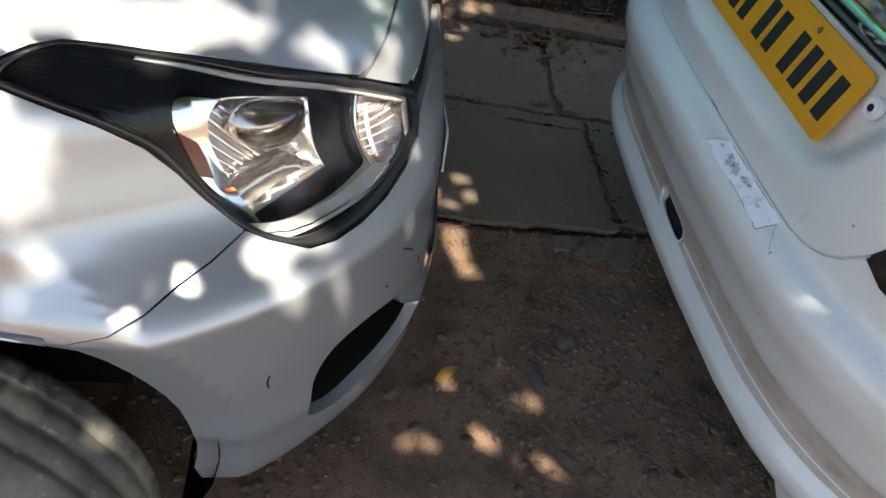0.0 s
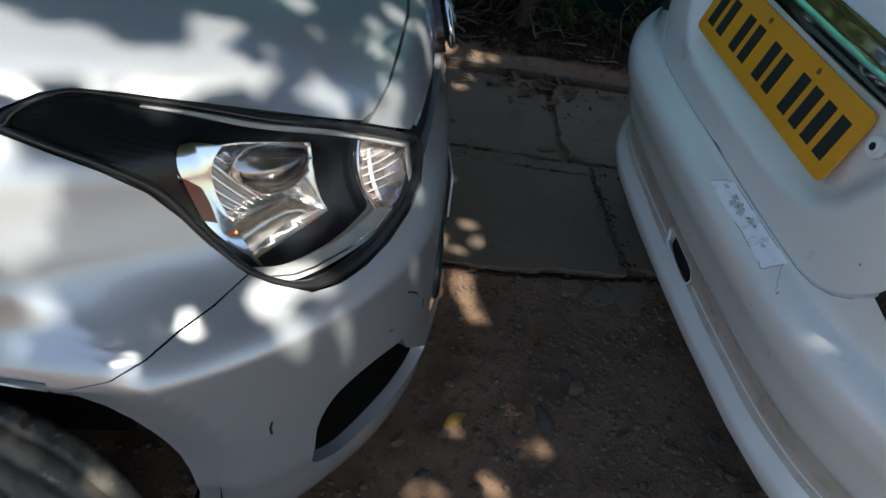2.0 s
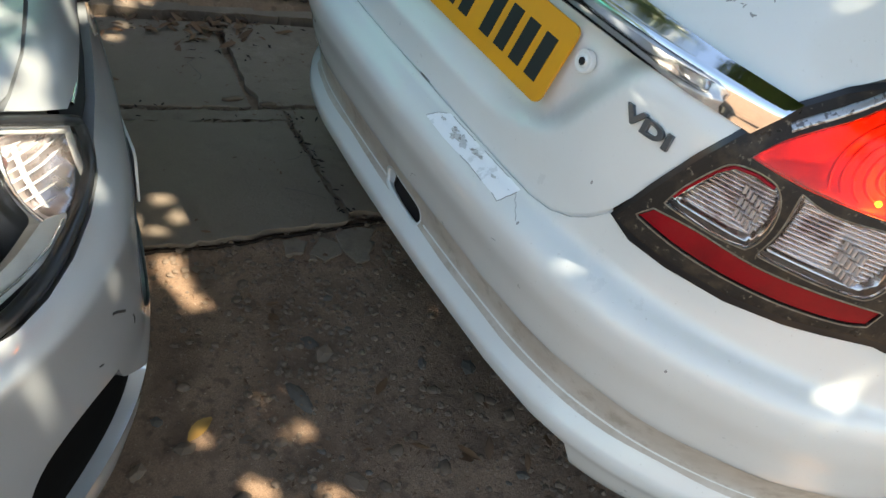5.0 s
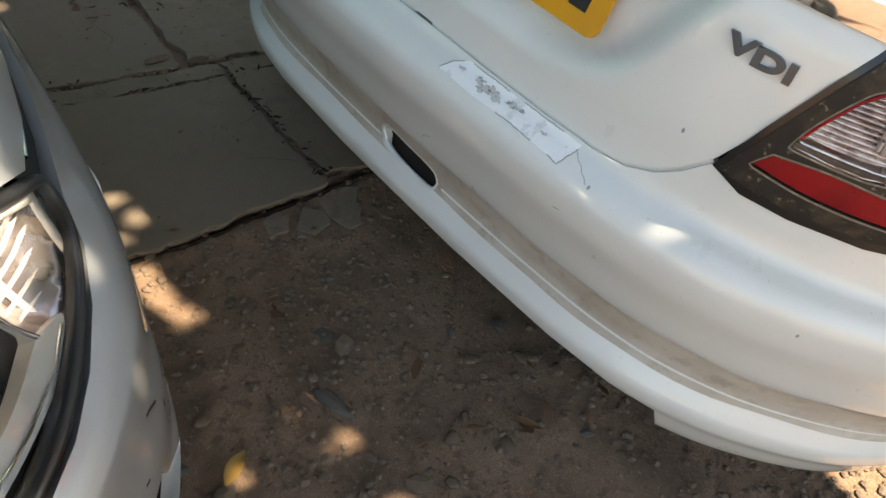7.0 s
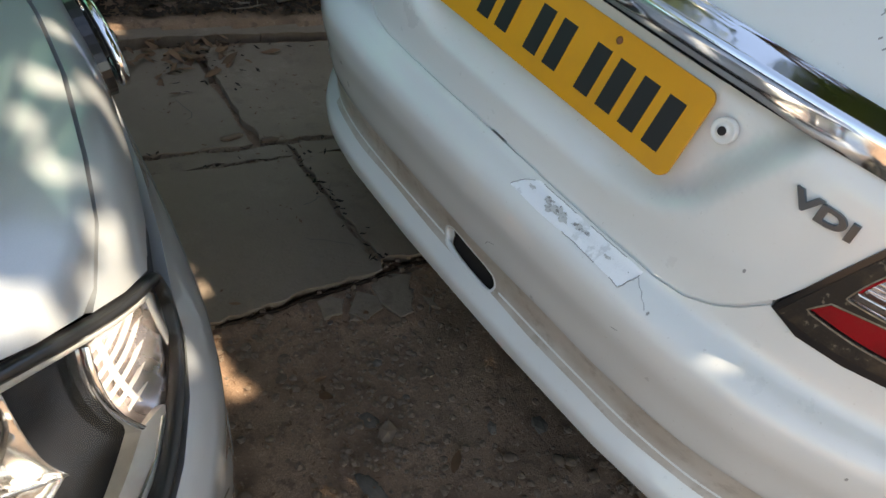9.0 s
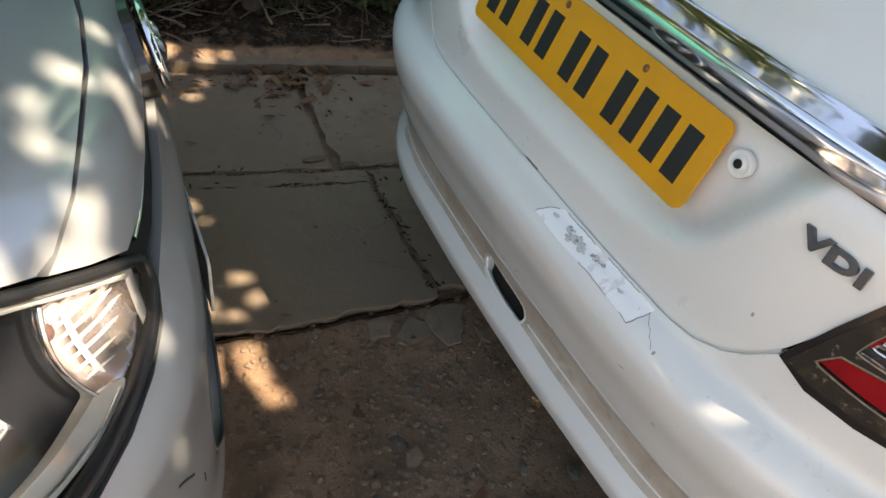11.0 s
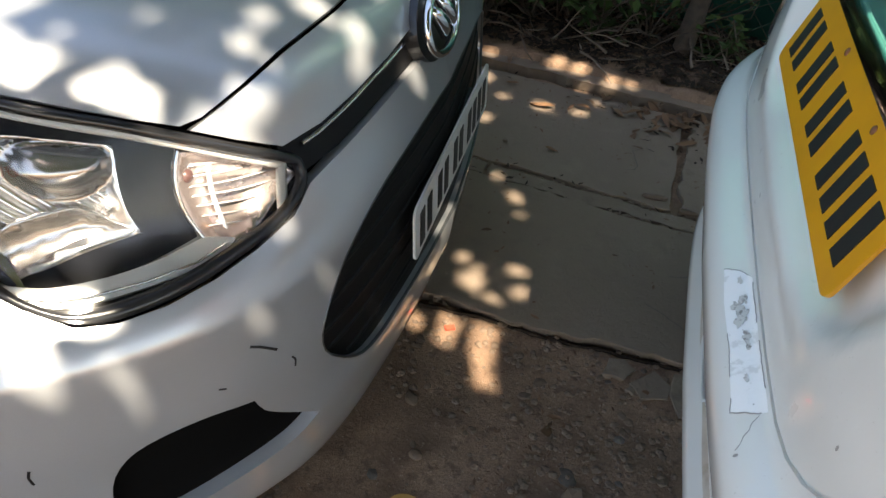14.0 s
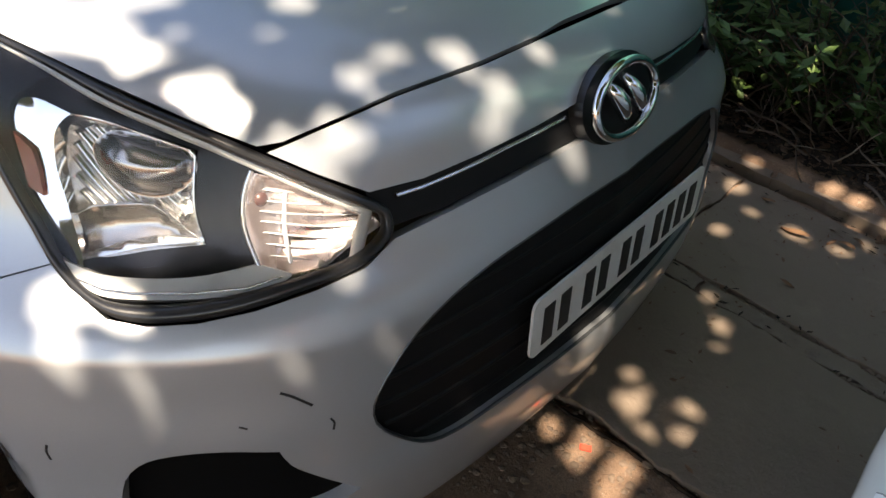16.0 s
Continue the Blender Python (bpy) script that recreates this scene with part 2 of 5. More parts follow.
def smooth_outline(poly, step=0.012, sharp=()):
    """A closed outline rounded through its corners, but for the sharp ones."""
    out, n = [], len(poly)
    p = [np.array(a, float) for a in poly]
    for i in range(n):
        a, b, c, d = p[i - 1], p[i], p[(i + 1) % n], p[(i + 2) % n]
        tb = (c - b) * 0.5 if i in sharp else (c - a) * 0.5
        tc = (c - b) * 0.5 if (i + 1) % n in sharp else (d - b) * 0.5
        k = max(2, int(np.linalg.norm(c - b) / step))
        for j in range(k):
            t = j / k
            out.append((1 + 2 * t) * (1 - t) ** 2 * b + t * (1 - t) ** 2 * tb + t * t * (3 - 2 * t) * c + t * t * (t - 1) * tc)
    return [tuple(o) for o in out]


def clipped(line, poly, d):
    """The points of a line that lie inside an outline moved inwards by d."""
    return [q for q, ok in zip(line, inside(line, shrink(poly, d))) if ok]


def shrink(poly, d):
    """The outline moved inwards by d."""
    p = np.array(poly, float)
    e = np.roll(p, -1, 0) - np.roll(p, 1, 0)
    n = np.stack([-e[:, 1], e[:, 0]], 1) / np.maximum(np.linalg.norm(e, axis=1), 1e-9)[:, None]
    area = (p[:, 0] * np.roll(p[:, 1], -1) - np.roll(p[:, 0], -1) * p[:, 1]).sum()
    return [tuple(a) for a in p + n * (d if area > 0 else -d)]


def link(name, mesh, material, parent=None, label=""):
    ob = new(name, mesh)
    mesh.materials.append(material)
    if parent:
        ob.parent = parent
    return tagged(ob, label)


def part(name, bm, material, parent=None, label="", smooth=False):
    mesh = bpy.data.meshes.new(name)
    bm.normal_update()
    bm.to_mesh(mesh)
    bm.free()
    if smooth:
        mesh.shade_smooth()
    return link(name, mesh, material, parent, label)


from mathutils.geometry import delaunay_2d_cdt


def panel(name, shell, poly, material, parent, holes=(), lift=0.0, depth=0.012, grid=0.025, label="", dish=None, crisp=False):
    """A sheet of the shell inside an outline, with turned-in borders round itself and its holes."""
    loops = [list(poly)] + [list(h) for h in holes]
    verts, edges = [], []
    for loop in loops:
        k = len(verts)
        verts += [Vector(p) for p in loop]
        edges += [(k + i, k + (i + 1) % len(loop)) for i in range(len(loop))]
    border = len(verts)
    p = np.array(poly, float)
    gs, gv = np.meshgrid(np.arange(p[:, 0].min(), p[:, 0].max(), grid), np.arange(p[:, 1].min(), p[:, 1].max(), grid))
    pts = np.stack([gs.ravel(), gv.ravel()], 1)
    ok = inside(pts, poly)
    for h in holes:
        ok &= ~inside(pts, h)
    allb = np.array([tuple(v) for v in verts])
    pts = pts[ok]
    if len(pts):
        near = np.min(np.linalg.norm(pts[:, None] - allb[None], axis=2), axis=1)
        pts = pts[near > grid * 0.35]
    verts += [Vector(q) for q in pts]
    vs, _, fs, _, _, _ = delaunay_2d_cdt(verts, edges, [], 0, 1e-6)
    vs = np.array([tuple(v) for v in vs])
    fs = [tuple(f) for f in fs]
    mid = np.array([vs[list(f)].mean(0) for f in fs])
    keep = inside(mid, poly)
    for h in holes:
        keep &= ~inside(mid, h)
    fs = [f for f, k in zip(fs, keep) if k]
    pos, nor = shell.at(vs[:, 0], vs[:, 1]), shell.normal(vs[:, 0], vs[:, 1])
    raised = np.full(len(vs), lift)
    if dish is not None:
        raised = raised + dish(vs[:, 0], vs[:, 1])
    pos = pos + nor * raised[:, None]
    if dish is not None and not crisp:
        def skin(a, b):
            return shell.at(a, b) + shell.normal(a, b) * (lift + dish(a, b))[:, None]
        e = .003
        bent = np.cross(skin(vs[:, 0] + e, vs[:, 1]) - skin(vs[:, 0] - e, vs[:, 1]), skin(vs[:, 0], vs[:, 1] + e) - skin(vs[:, 0], vs[:, 1] - e)) * -shell.forward
        nor = bent / np.maximum(np.linalg.norm(bent, axis=1, keepdims=True), 1e-9)
    # borders turned inwards
    count = {}
    for f in fs:
        for a, b in zip(f, f[1:] + f[:1]):
            count[(a, b)] = count.get((a, b), 0) + 1
    rim = [(a, b) for (a, b) in count if (b, a) not in count]
    inner = {}
    out_pos, out_nor, faces = [tuple(q) for q in pos], [tuple(q) for q in nor], list(fs)
    face_n = np.cross(pos[[f[1] for f in fs]] - pos[[f[0] for f in fs]], pos[[f[2] for f in fs]] - pos[[f[0] for f in fs]])
    flip = (face_n * nor[[f[0] for f in fs]]).sum() < 0
    if depth:
        for e in rim:
            for a in e:
                if a not in inner:
                    inner[a] = len(out_pos)
                    out_pos += [tuple(pos[a]), tuple(pos[a] - nor[a] * depth)]
        faces += [(inner[b], inner[a], inner[a] + 1, inner[b] + 1) for a, b in rim]
    if flip:
        faces = [tuple(reversed(f)) for f in faces]
    mesh = bpy.data.meshes.new(name)
    mesh.from_pydata(out_pos, [], faces)
    mesh.update()
    mesh.shade_smooth()
    flat = len(fs)
    loops_n = []
    for poly_f in mesh.polygons:
        for i in poly_f.vertices:
            loops_n.append(out_nor[i] if poly_f.index < flat and not crisp else (0, 0, 0))
    mesh.normals_split_custom_set(loops_n)
    return link(name, mesh, material, parent, label)


def box(bm, cx, cy, cz, dx, dy, dz, m=None):
    r = bmesh.ops.create_cube(bm, size=1)
    bmesh.ops.transform(bm, matrix=(m or Matrix()) @ pose(cx, cy, cz) @ Matrix.Diagonal((dx, dy, dz, 1)), verts=r["verts"])
    return r["verts"]



# ---- the two cars' skins ----
# the hatchback's nose: height along the skin, x, z, plan depth, narrowing, lift; bumper, then bonnet
NOSE_LOW = [(0.13, 0.138, 0.13, 1, 0.985, 0), (0.165, 0.162, 0.165, 1, 0.988, 0), (0.2, 0.172, 0.2, 1, 0.99, 0), (0.24, 0.178, 0.24, 1, 0.99, 0), (0.29, 0.18, 0.29, 1, 1, 0), (0.34, 0.173, 0.34, 1, 1, 0), (0.4, 0.17, 0.4, 1, 1, 0), (0.47, 0.16, 0.47, 1, 1, 0), (0.512, 0.156, 0.512, 1.01, 1, 0)]
NOSE_HIGH = [(0.536, 0.15, 0.536, 1.09, 0.998, 0), (0.58, 0.136, 0.58, 1.45, 0.995, 0), (0.62, 0.126, 0.62, 1.7, 1, 0.02), (0.67, 0.11, 0.67, 1.8, 0.99, 0.08), (0.71, 0.085, 0.71, 1.8, 0.98, 0.1), (0.74, 0.045, 0.737, 1.75, 0.97, 0.1), (0.8, -0.01, 0.762, 1.6, 0.96, 0.1), (0.95, -0.155, 0.8, 1.3, 0.94, 0.08), (1.2, -0.4, 0.85, 1.1, 0.92, 0.05), (1.7, -0.89, 0.93, 1, 0.9, 0)]
# the saloon's tail: height along the skin, x, z, narrowing; bumper, then boot
TAIL_LOW = [(0.16, 0.66, 0.16, 0.96), (0.2, 0.625, 0.2, 0.97), (0.25, 0.602, 0.25, 0.98), (0.275, 0.590, 0.275, 0.985), (0.292, 0.587, 0.292, 0.985), (0.305, 0.592, 0.305, 0.985), (0.32, 0.6, 0.32, 0.985), (0.335, 0.607, 0.335, 0.985), (0.35, 0.606, 0.35, 0.988), (0.365, 0.601, 0.365, 0.992), (0.385, 0.592, 0.385, 0.996), (0.41, 0.58, 0.41, 1), (0.45, 0.567, 0.45, 1)]
TAIL_HIGH = [(0.5, 0.549, 0.5, 1), (0.53, 0.545, 0.528, 1), (0.548, 0.549, 0.543, 1), (0.575, 0.562, 0.558, 1), (0.605, 0.58, 0.572, 1), (0.62, 0.585, 0.585, 0.998), (0.64, 0.587, 0.61, 0.993), (0.66, 0.587, 0.638, 0.99), (0.7, 0.59, 0.69, 0.99), (0.78, 0.598, 0.78, 0.985), (0.84, 0.63, 0.84, 0.97), (0.9, 0.68, 0.9, 0.96), (1, 0.76, 0.98, 0.94), (1.1, 0.85, 1.03, 0.92), (1.3, 1.05, 1.07, 0.9), (1.7, 1.45, 1.1, 0.88)]
NOSE = Shell(
    plan=[(0, 0), (.008, .15), (.03, .35), (.055, .455), (.10, .545), (.17, .63), (.28, .72), (.42, .785), (.6, .82), (.9, .835), (1.7, .835), (3.4, .835)],
    profile=NOSE_LOW + NOSE_HIGH,
    middle=0.25, forward=1)
TAIL = Shell(
    plan=[(0, 0), (.004, .2), (.012, .35), (.028, .45), (.065, .55), (.13, .65), (.22, .74), (.35, .805), (.55, .84), (.9, .85), (1.7, .85), (3.4, .85)],
    profile=[(v, x, z, 1, ky, 0) for v, x, z, ky in TAIL_LOW + TAIL_HIGH],
    middle=0.0, forward=-1)


def mirrored(poly):
    return [(-s, v) for s, v in reversed(poly)]


def both(half):
    """A whole outline from its half on the s > 0 side, listed from the middle outwards and back to it."""
    return half + [(-s, v) for s, v in reversed(half)]


def arc_points(shell, cx, cz, r, a0, a1, n, guess):
    """Points (s, v) of the shell's flank on a circle round a wheel's middle."""
    out, (s, v) = [], guess
    for k in range(n):
        a = radians(a0 + (a1 - a0) * k / (n - 1))
        tx, tz = cx + r * math.cos(a), cz + r * math.sin(a)
        for _ in range(12):
            p, e = shell.at(s, v), 1e-3
            ps, pv = (shell.at(s + e, v) - p) / e, (shell.at(s, v + e) - p) / e
            step = np.linalg.lstsq(np.array([[ps[0], pv[0]], [ps[2], pv[2]]]), np.array([tx - p[0], tz - p[2]]), rcond=None)[0]
            s, v = s + float(np.clip(step[0], -.1, .1)), v + float(np.clip(step[1], -.1, .1))
        out.append((s, v))
    return out


def tube(bm, path, r, sides=8):
    """A round rod along points."""
    rings, pts, u = [], [Vector(p) for p in path], None
    for i, p in enumerate(pts):
        d = (pts[min(i + 1, len(pts) - 1)] - pts[max(i - 1, 0)]).normalized()
        u = d.orthogonal().normalized() if u is None else (u - d * u.dot(d)).normalized()
        w = d.cross(u)
        rr = r[i] if isinstance(r, (list, tuple)) else r
        rings.append([bm.verts.new(p + (u * math.cos(k * 2 * math.pi / sides) + w * math.sin(k * 2 * math.pi / sides)) * rr) for k in range(sides)])
    for a, b in zip(rings, rings[1:]):
        for k in range(sides):
            bm.faces.new((a[k], a[(k + 1) % sides], b[(k + 1) % sides], b[k]))
    bm.faces.new(list(reversed(rings[0])))
    bm.faces.new(rings[-1])


def band_along(name, shell, path, width, material, parent, lift=0.002, thick=0.004, closed=False, label=""):
    """A narrow raised bead that follows a line on the skin."""
    p = np.array(path, float)
    if closed:
        t = np.roll(p, -1, 0) - np.roll(p, 1, 0)
    else:
        t = np.gradient(p, axis=0)
    side = np.stack([-t[:, 1], t[:, 0]], 1) / np.maximum(np.linalg.norm(t, axis=1), 1e-9)[:, None]
    rows = []
    for off, up in ((-.5, lift - thick), (-.5, lift), (-.2, lift + thick * .6), (.2, lift + thick * .6), (.5, lift), (.5, lift - thick)):
        q = p + side * off * width
        rows.append(shell.at(q[:, 0], q[:, 1]) + shell.normal(q[:, 0], q[:, 1]) * up)
    bm, n = bmesh.new(), len(p)
    vs = [[bm.verts.new(tuple(c)) for c in r] for r in rows]
    for a, b in zip(vs, vs[1:]):
        for i in range(n if closed else n - 1):
            j = (i + 1) % n
            bm.faces.new((a[i], a[j], b[j], b[i]))
    bmesh.ops.recalc_face_normals(bm, faces=bm.faces)
    return part(name, bm, material, parent, label, True)


def dome(shell, poly, deep):
    """A hollow that deepens from an outline's border to its middle."""
    q = np.array(poly, float)

    def f(s, v):
        pts = np.stack([np.ravel(s), np.ravel(v)], 1)
        d = np.full(len(pts), 9.0)
        for a, b in zip(q, np.roll(q, -1, 0)):
            ab = b - a
            k = np.clip(((pts - a) @ ab) / max(ab @ ab, 1e-12), 0, 1)
            d = np.minimum(d, np.linalg.norm(pts - a - k[:, None] * ab, axis=1))
        x = np.clip(d / 0.035, 0, 1)
        return -deep * (1 - (1 - x) ** 2)
    return f


def wheel(parent, x, y, radius, width, turn, out):
    """A road wheel with a grooved tyre and a steel rim; out: -1 where its face looks to -y."""
    m = pose(x, y, radius, 0, 0, turn)
    bm = bmesh.new()
    w = width / 2
    prof = [(radius * .63, -w * .80), (radius * .80, -w * 1.02), (radius * .93, -w * .97), (radius * .985, -w * .80), (radius, -w * .58), (radius * .997, -w * .50), (radius * .968, -w * .48), (radius * .968, -w * .40),
            (radius, -w * .38), (radius, -w * .06), (radius * .968, -w * .04), (radius * .968, w * .04), (radius, w * .06), (radius, w * .38), (radius * .968, w * .40), (radius * .968, w * .48),
            (radius * .997, w * .50), (radius, w * .58), (radius * .985, w * .80), (radius * .93, w * .97), (radius * .80, w * 1.02), (radius * .63, w * .80)]
    seg, rings = 176, []
    for k in range(seg):
        a = 2 * math.pi * k / seg
        cut = [(.006 if k % 4 == 0 and abs(o) > w * .55 and r > radius * .95 else .003 if (k + int(o * 90)) % 4 == 1 and r > radius * .985 else 0) for r, o in prof]
        rings.append([bm.verts.new(((r - c) * math.cos(a), o, (r - c) * math.sin(a))) for (r, o), c in zip(prof, cut)])
    for k in range(seg):
        a, b = rings[k], rings[(k + 1) % seg]
        for i in range(len(prof) - 1):
            bm.faces.new((a[i], a[i + 1], b[i + 1], b[i]))
    bmesh.ops.recalc_face_normals(bm, faces=bm.faces)
    unit = new("wheel")
    unit.parent = parent
    unit.matrix_basis = m
    part("tyre", bm, RUBBER, unit, "dusty worn rubber tyre", True)
    bm = bmesh.new()
    prof = [(radius * .64, -w * .80), (radius * .61, -w * .84), (radius * .57, -w * .55), (radius * .50, -w * .35), (radius * .30, -w * .42), (radius * .18, -w * .60), (0.001, -w * .62)]
    rings = []
    for k in range(48):
        a = 2 * math.pi * k / 48
        rings.append([bm.verts.new((r * math.cos(a), o * (1 if out < 0 else -1), r * math.sin(a))) for r, o in prof])
    for k in range(48):
        a, b = rings[k], rings[(k + 1) % 48]
        for i in range(len(prof) - 1):
            bm.faces.new((a[i], a[i + 1], b[i + 1], b[i]))
    bmesh.ops.recalc_face_normals(bm, faces=bm.faces)
    part("rim", bm, STEEL, unit, "dull steel rim", True)
    return unit


# ---- silver hatchback ----
silver_car = tagged(new("hatchback_car"), "silver hatchback car with scratched bumper parked on bare earth", "car")
LAMP = smooth_outline([(.757, .739), (.738, .768), (.712, .794), (.690, .799), (.664, .779), (.641, .758), (.591, .727), (.524, .698), (.449, .659), (.395, .628),
                       (.384, .612), (.394, .590), (.431, .574), (.490, .565), (.549, .556), (.605, .550), (.651, .548), (.680, .552), (.694, .566), (.696, .586),
                       (.690, .610), (.692, .639), (.700, .665), (.722, .694), (.742, .717)], 0.006, (0,))
ARCH = arc_points(NOSE, -.495, .2535, .318, -12, 192, 34, (.90, .25))


def arch_flare(s, v):
    """The bevel pressed into wing and bumper round the wheel arch."""
    p = NOSE.at(s, v)
    r = np.hypot(p[..., 0] + .495, p[..., 2] - .2535)
    k = np.clip((.374 - r) / .056, 0, 1)
    return -.032 * k * (np.abs(s) > .6)



GAP = 0.0009
# the headlamp's lower edge from the tip to the wing, as the bumper's upper border
hood_front = [(0, .736), (.06, .736), (.121, .730), (.224, .724), (.345, .717), (.413, .705), (.470, .690), (.492, .687)]
hood_half = hood_front + [(.524, .700), (.591, .729), (.641, .760), (.664, .781), (.690, .802), (.712, .797), (.740, .770), (.7585, .7405), (.80, .7722), (.95, .8222), (1.1, .8458), (1.1, 1.0), (1.0, 1.35), (.92, 1.68), (.5, 1.70), (0, 1.70)]
panel("bonnet", NOSE, shrink(both(hood_half[1:-1]), GAP), SILVER, silver_car, grid=.03)
nose_half = [(0, .660), (.09, .660), (.174, .652), (.264, .644), (.34, .638), (.402, .638), (.449, .662), (.486, .682), (.470, .6885), (.413, .7035), (.345, .7155), (.224, .7225), (.121, .7285), (0, .7345)]
panel("nose_panel", NOSE, shrink(both(nose_half[1:-1]), GAP), SILVER, silver_car, grid=.02)
bar_half = [(.09, .614), (.229, .607), (.314, .600), (.392, .599), (.402, .618), (.402, .638), (.34, .638), (.264, .644), (.174, .652), (.09, .660)]
panel("grille_bar", NOSE, both(bar_half), GRILLE_BLACK, silver_car, lift=-.010, grid=.02, label="black plastic grille bar")
for side in (1, -1):
    band_along("trim_strip", NOSE, [(side * s, v) for s, v in ((.371, .628), (.34, .6285), (.305, .631), (.26, .635), (.222, .639), (.17, .6425), (.114, .646))], .0055, CHROME, silver_car, -.008, .005, label="thin chrome strip")
GRILLE = smooth_outline(both([(.111, .297), (.24, .299), (.34, .300), (.394, .316), (.444, .365), (.458, .400), (.450, .428), (.422, .462), (.389, .493), (.356, .510), (.329, .519), (.275, .529), (.196, .536), (.08, .542)]), .015)
FOG = smooth_outline([(.745, .262), (.735, .335), (.711, .375), (.674, .391), (.620, .394), (.564, .383), (.553, .357), (.527, .331), (.479, .291), (.521, .272), (.592, .260), (.649, .246), (.70, .238)], .012, (5, 8))
bumper_edge = [(.09, .612), (.229, .605), (.314, .598), (.390, .590), (.431, .571), (.490, .562), (.549, .553), (.605, .547), (.651, .545), (.682, .549), (.695, .566), (.697, .579), (.756, .565), (.809, .556), (.873, .543), (.928, .532), (.977, .526), (1.004, .519)]
front_arch = [p for p in ARCH if p[1] < .513 and NOSE.at(*p)[0] > -.46]
front_arch = sorted(front_arch, key=lambda p: -p[1])
bumper_half = bumper_edge + front_arch + [(.872, .150), (.80, .148), (.70, .155), (.5, .168), (.2, .17)]
panel("bumper", NOSE, shrink(both(bumper_half), GAP / 2), SILVER, silver_car, (GRILLE, FOG, mirrored(FOG)), grid=.012, depth=.02, dish=arch_flare)
panel("grille", NOSE, shrink(GRILLE, -.006), GRILLE_BLACK, silver_car, lift=-.013, depth=.0, label="black grille")
band_along("grille_rim", NOSE, shrink(GRILLE, .0015), .0028, BADGE, silver_car, -.001, .003, True, "thin dark chrome grille rim")
for k in range(6):
    v = .325 + k * .036
    reach = [s for s in np.linspace(0, .46, 70) if inside([(s, v)], GRILLE)[0]]
    band_along("grille_slat", NOSE, [(s, v) for s in np.linspace(-max(reach) + .004, max(reach) - .004, 40)], .008, GRILLE_BLACK, silver_car, -.013, .004)
for side in (1, -1):
    hole = FOG if side > 0 else mirrored(FOG)
    panel("fog_recess", NOSE, shrink(hole, -.004), LINER, silver_car, lift=-.019, depth=0, grid=.02, label="black fog lamp recess")
    lamp = LAMP if side > 0 else mirrored(LAMP)
    arch = ARCH if side > 0 else mirrored(ARCH)
    wing_edge = [(.757, .737), (.742, .715), (.722, .692), (.702, .668), (.690, .640), (.688, .612), (.694, .588), (.697, .579), (.756, .565), (.809, .556), (.873, .543), (.928, .532), (.977, .526), (1.004, .519)]
    rest = [p for p in ARCH if not (p[1] < .513 and NOSE.at(*p)[0] > -.46)]
    rest = sorted(rest, key=lambda p: p[0])
    wing = wing_edge + rest + [(1.75, .18), (2.0, .18), (2.0, .95), (1.6, .93), (1.2, .86), (.95, .82), (.80, .77)]
    wing = shrink(wing, GAP / 2)
    panel("wing", NOSE, wing if side > 0 else mirrored(wing), SILVER, silver_car, grid=.013, depth=.015, dish=arch_flare)
    # headlamp
    head = new("headlamp")
    head.parent = silver_car
    tagged(head, "clear headlamp with chrome reflectors")

    def flip(poly):
        return poly if side > 0 else mirrored(poly)
    band_along("seal", NOSE, shrink(lamp, .005), .011, DARK, head, -.002, .006, True, "black rubber seal")
    main = smooth_outline([(.690, .582), (.680, .605), (.672, .628), (.666, .655), (.658, .680), (.644, .694), (.618, .697), (.585, .689), (.546, .677), (.552, .656), (.558, .634), (.562, .616), (.563, .603), (.61, .598), (.655, .589)], .006, (0, 8, 12))
    panel("housing", NOSE, shrink(lamp, -.002), SMOKE, head, (flip(main),), lift=-.036, depth=.004, grid=.010, label="black lamp housing")
    panel("main_reflector", NOSE, flip(main), MIRROR, head, lift=-.030, depth=.004, dish=dome(NOSE, flip(main), .034), grid=.006, label="fluted chrome reflector bowl")
    for k in range(15):
        line = [(.760 - .0110 * k - .66 * (.70 - v), v) for v in np.linspace(.700, .606, 30)]
        line = clipped(line, main, .012)
        if len(line) > 5:
            band_along("flute", NOSE, flip(line), .0090, MIRROR, head, -.050, .005)
    bowl = smooth_outline([(.694, .584), (.684, .600), (.664, .613), (.645, .621), (.622, .626), (.594, .629), (.585, .621), (.564, .6005), (.612, .595), (.654, .588)], .006, (0, 7))
    panel("lower_bowl", NOSE, flip(bowl), GREYBOWL, head, lift=-.034, depth=.012, dish=dome(NOSE, flip(bowl), .014), grid=.006, label="grey mirror lower bowl")
    band_along("bowl_edge", NOSE, flip([(.692, .590), (.684, .600), (.674, .607), (.664, .613), (.645, .621), (.622, .626), (.606, .6285), (.594, .629), (.585, .621), (.574, .610), (.564, .6005)]), .0022, CHROME, head, -.033, .003)
    shield = smooth_outline([(.632, .660), (.624, .676), (.604, .688), (.575, .683), (.548, .674), (.552, .655), (.572, .640), (.596, .634), (.618, .640)], .006, (4,))
    swell = dome(NOSE, flip(shield), .020)
    panel("bulb_shield", NOSE, flip(shield), GREYBOWL, head, lift=-.036, depth=.012, dish=lambda s, v: -swell(s, v), grid=.006, label="rounded mirror bulb shield")
    ring = smooth_outline([(.630, .698), (.640, .703), (.651, .707), (.662, .704), (.671, .690), (.674, .677), (.674, .651), (.677, .621), (.680, .596), (.684, .576), (.676, .578), (.664, .600), (.657, .624), (.654, .656), (.648, .678), (.639, .690)], .005, (0, 9, 10))
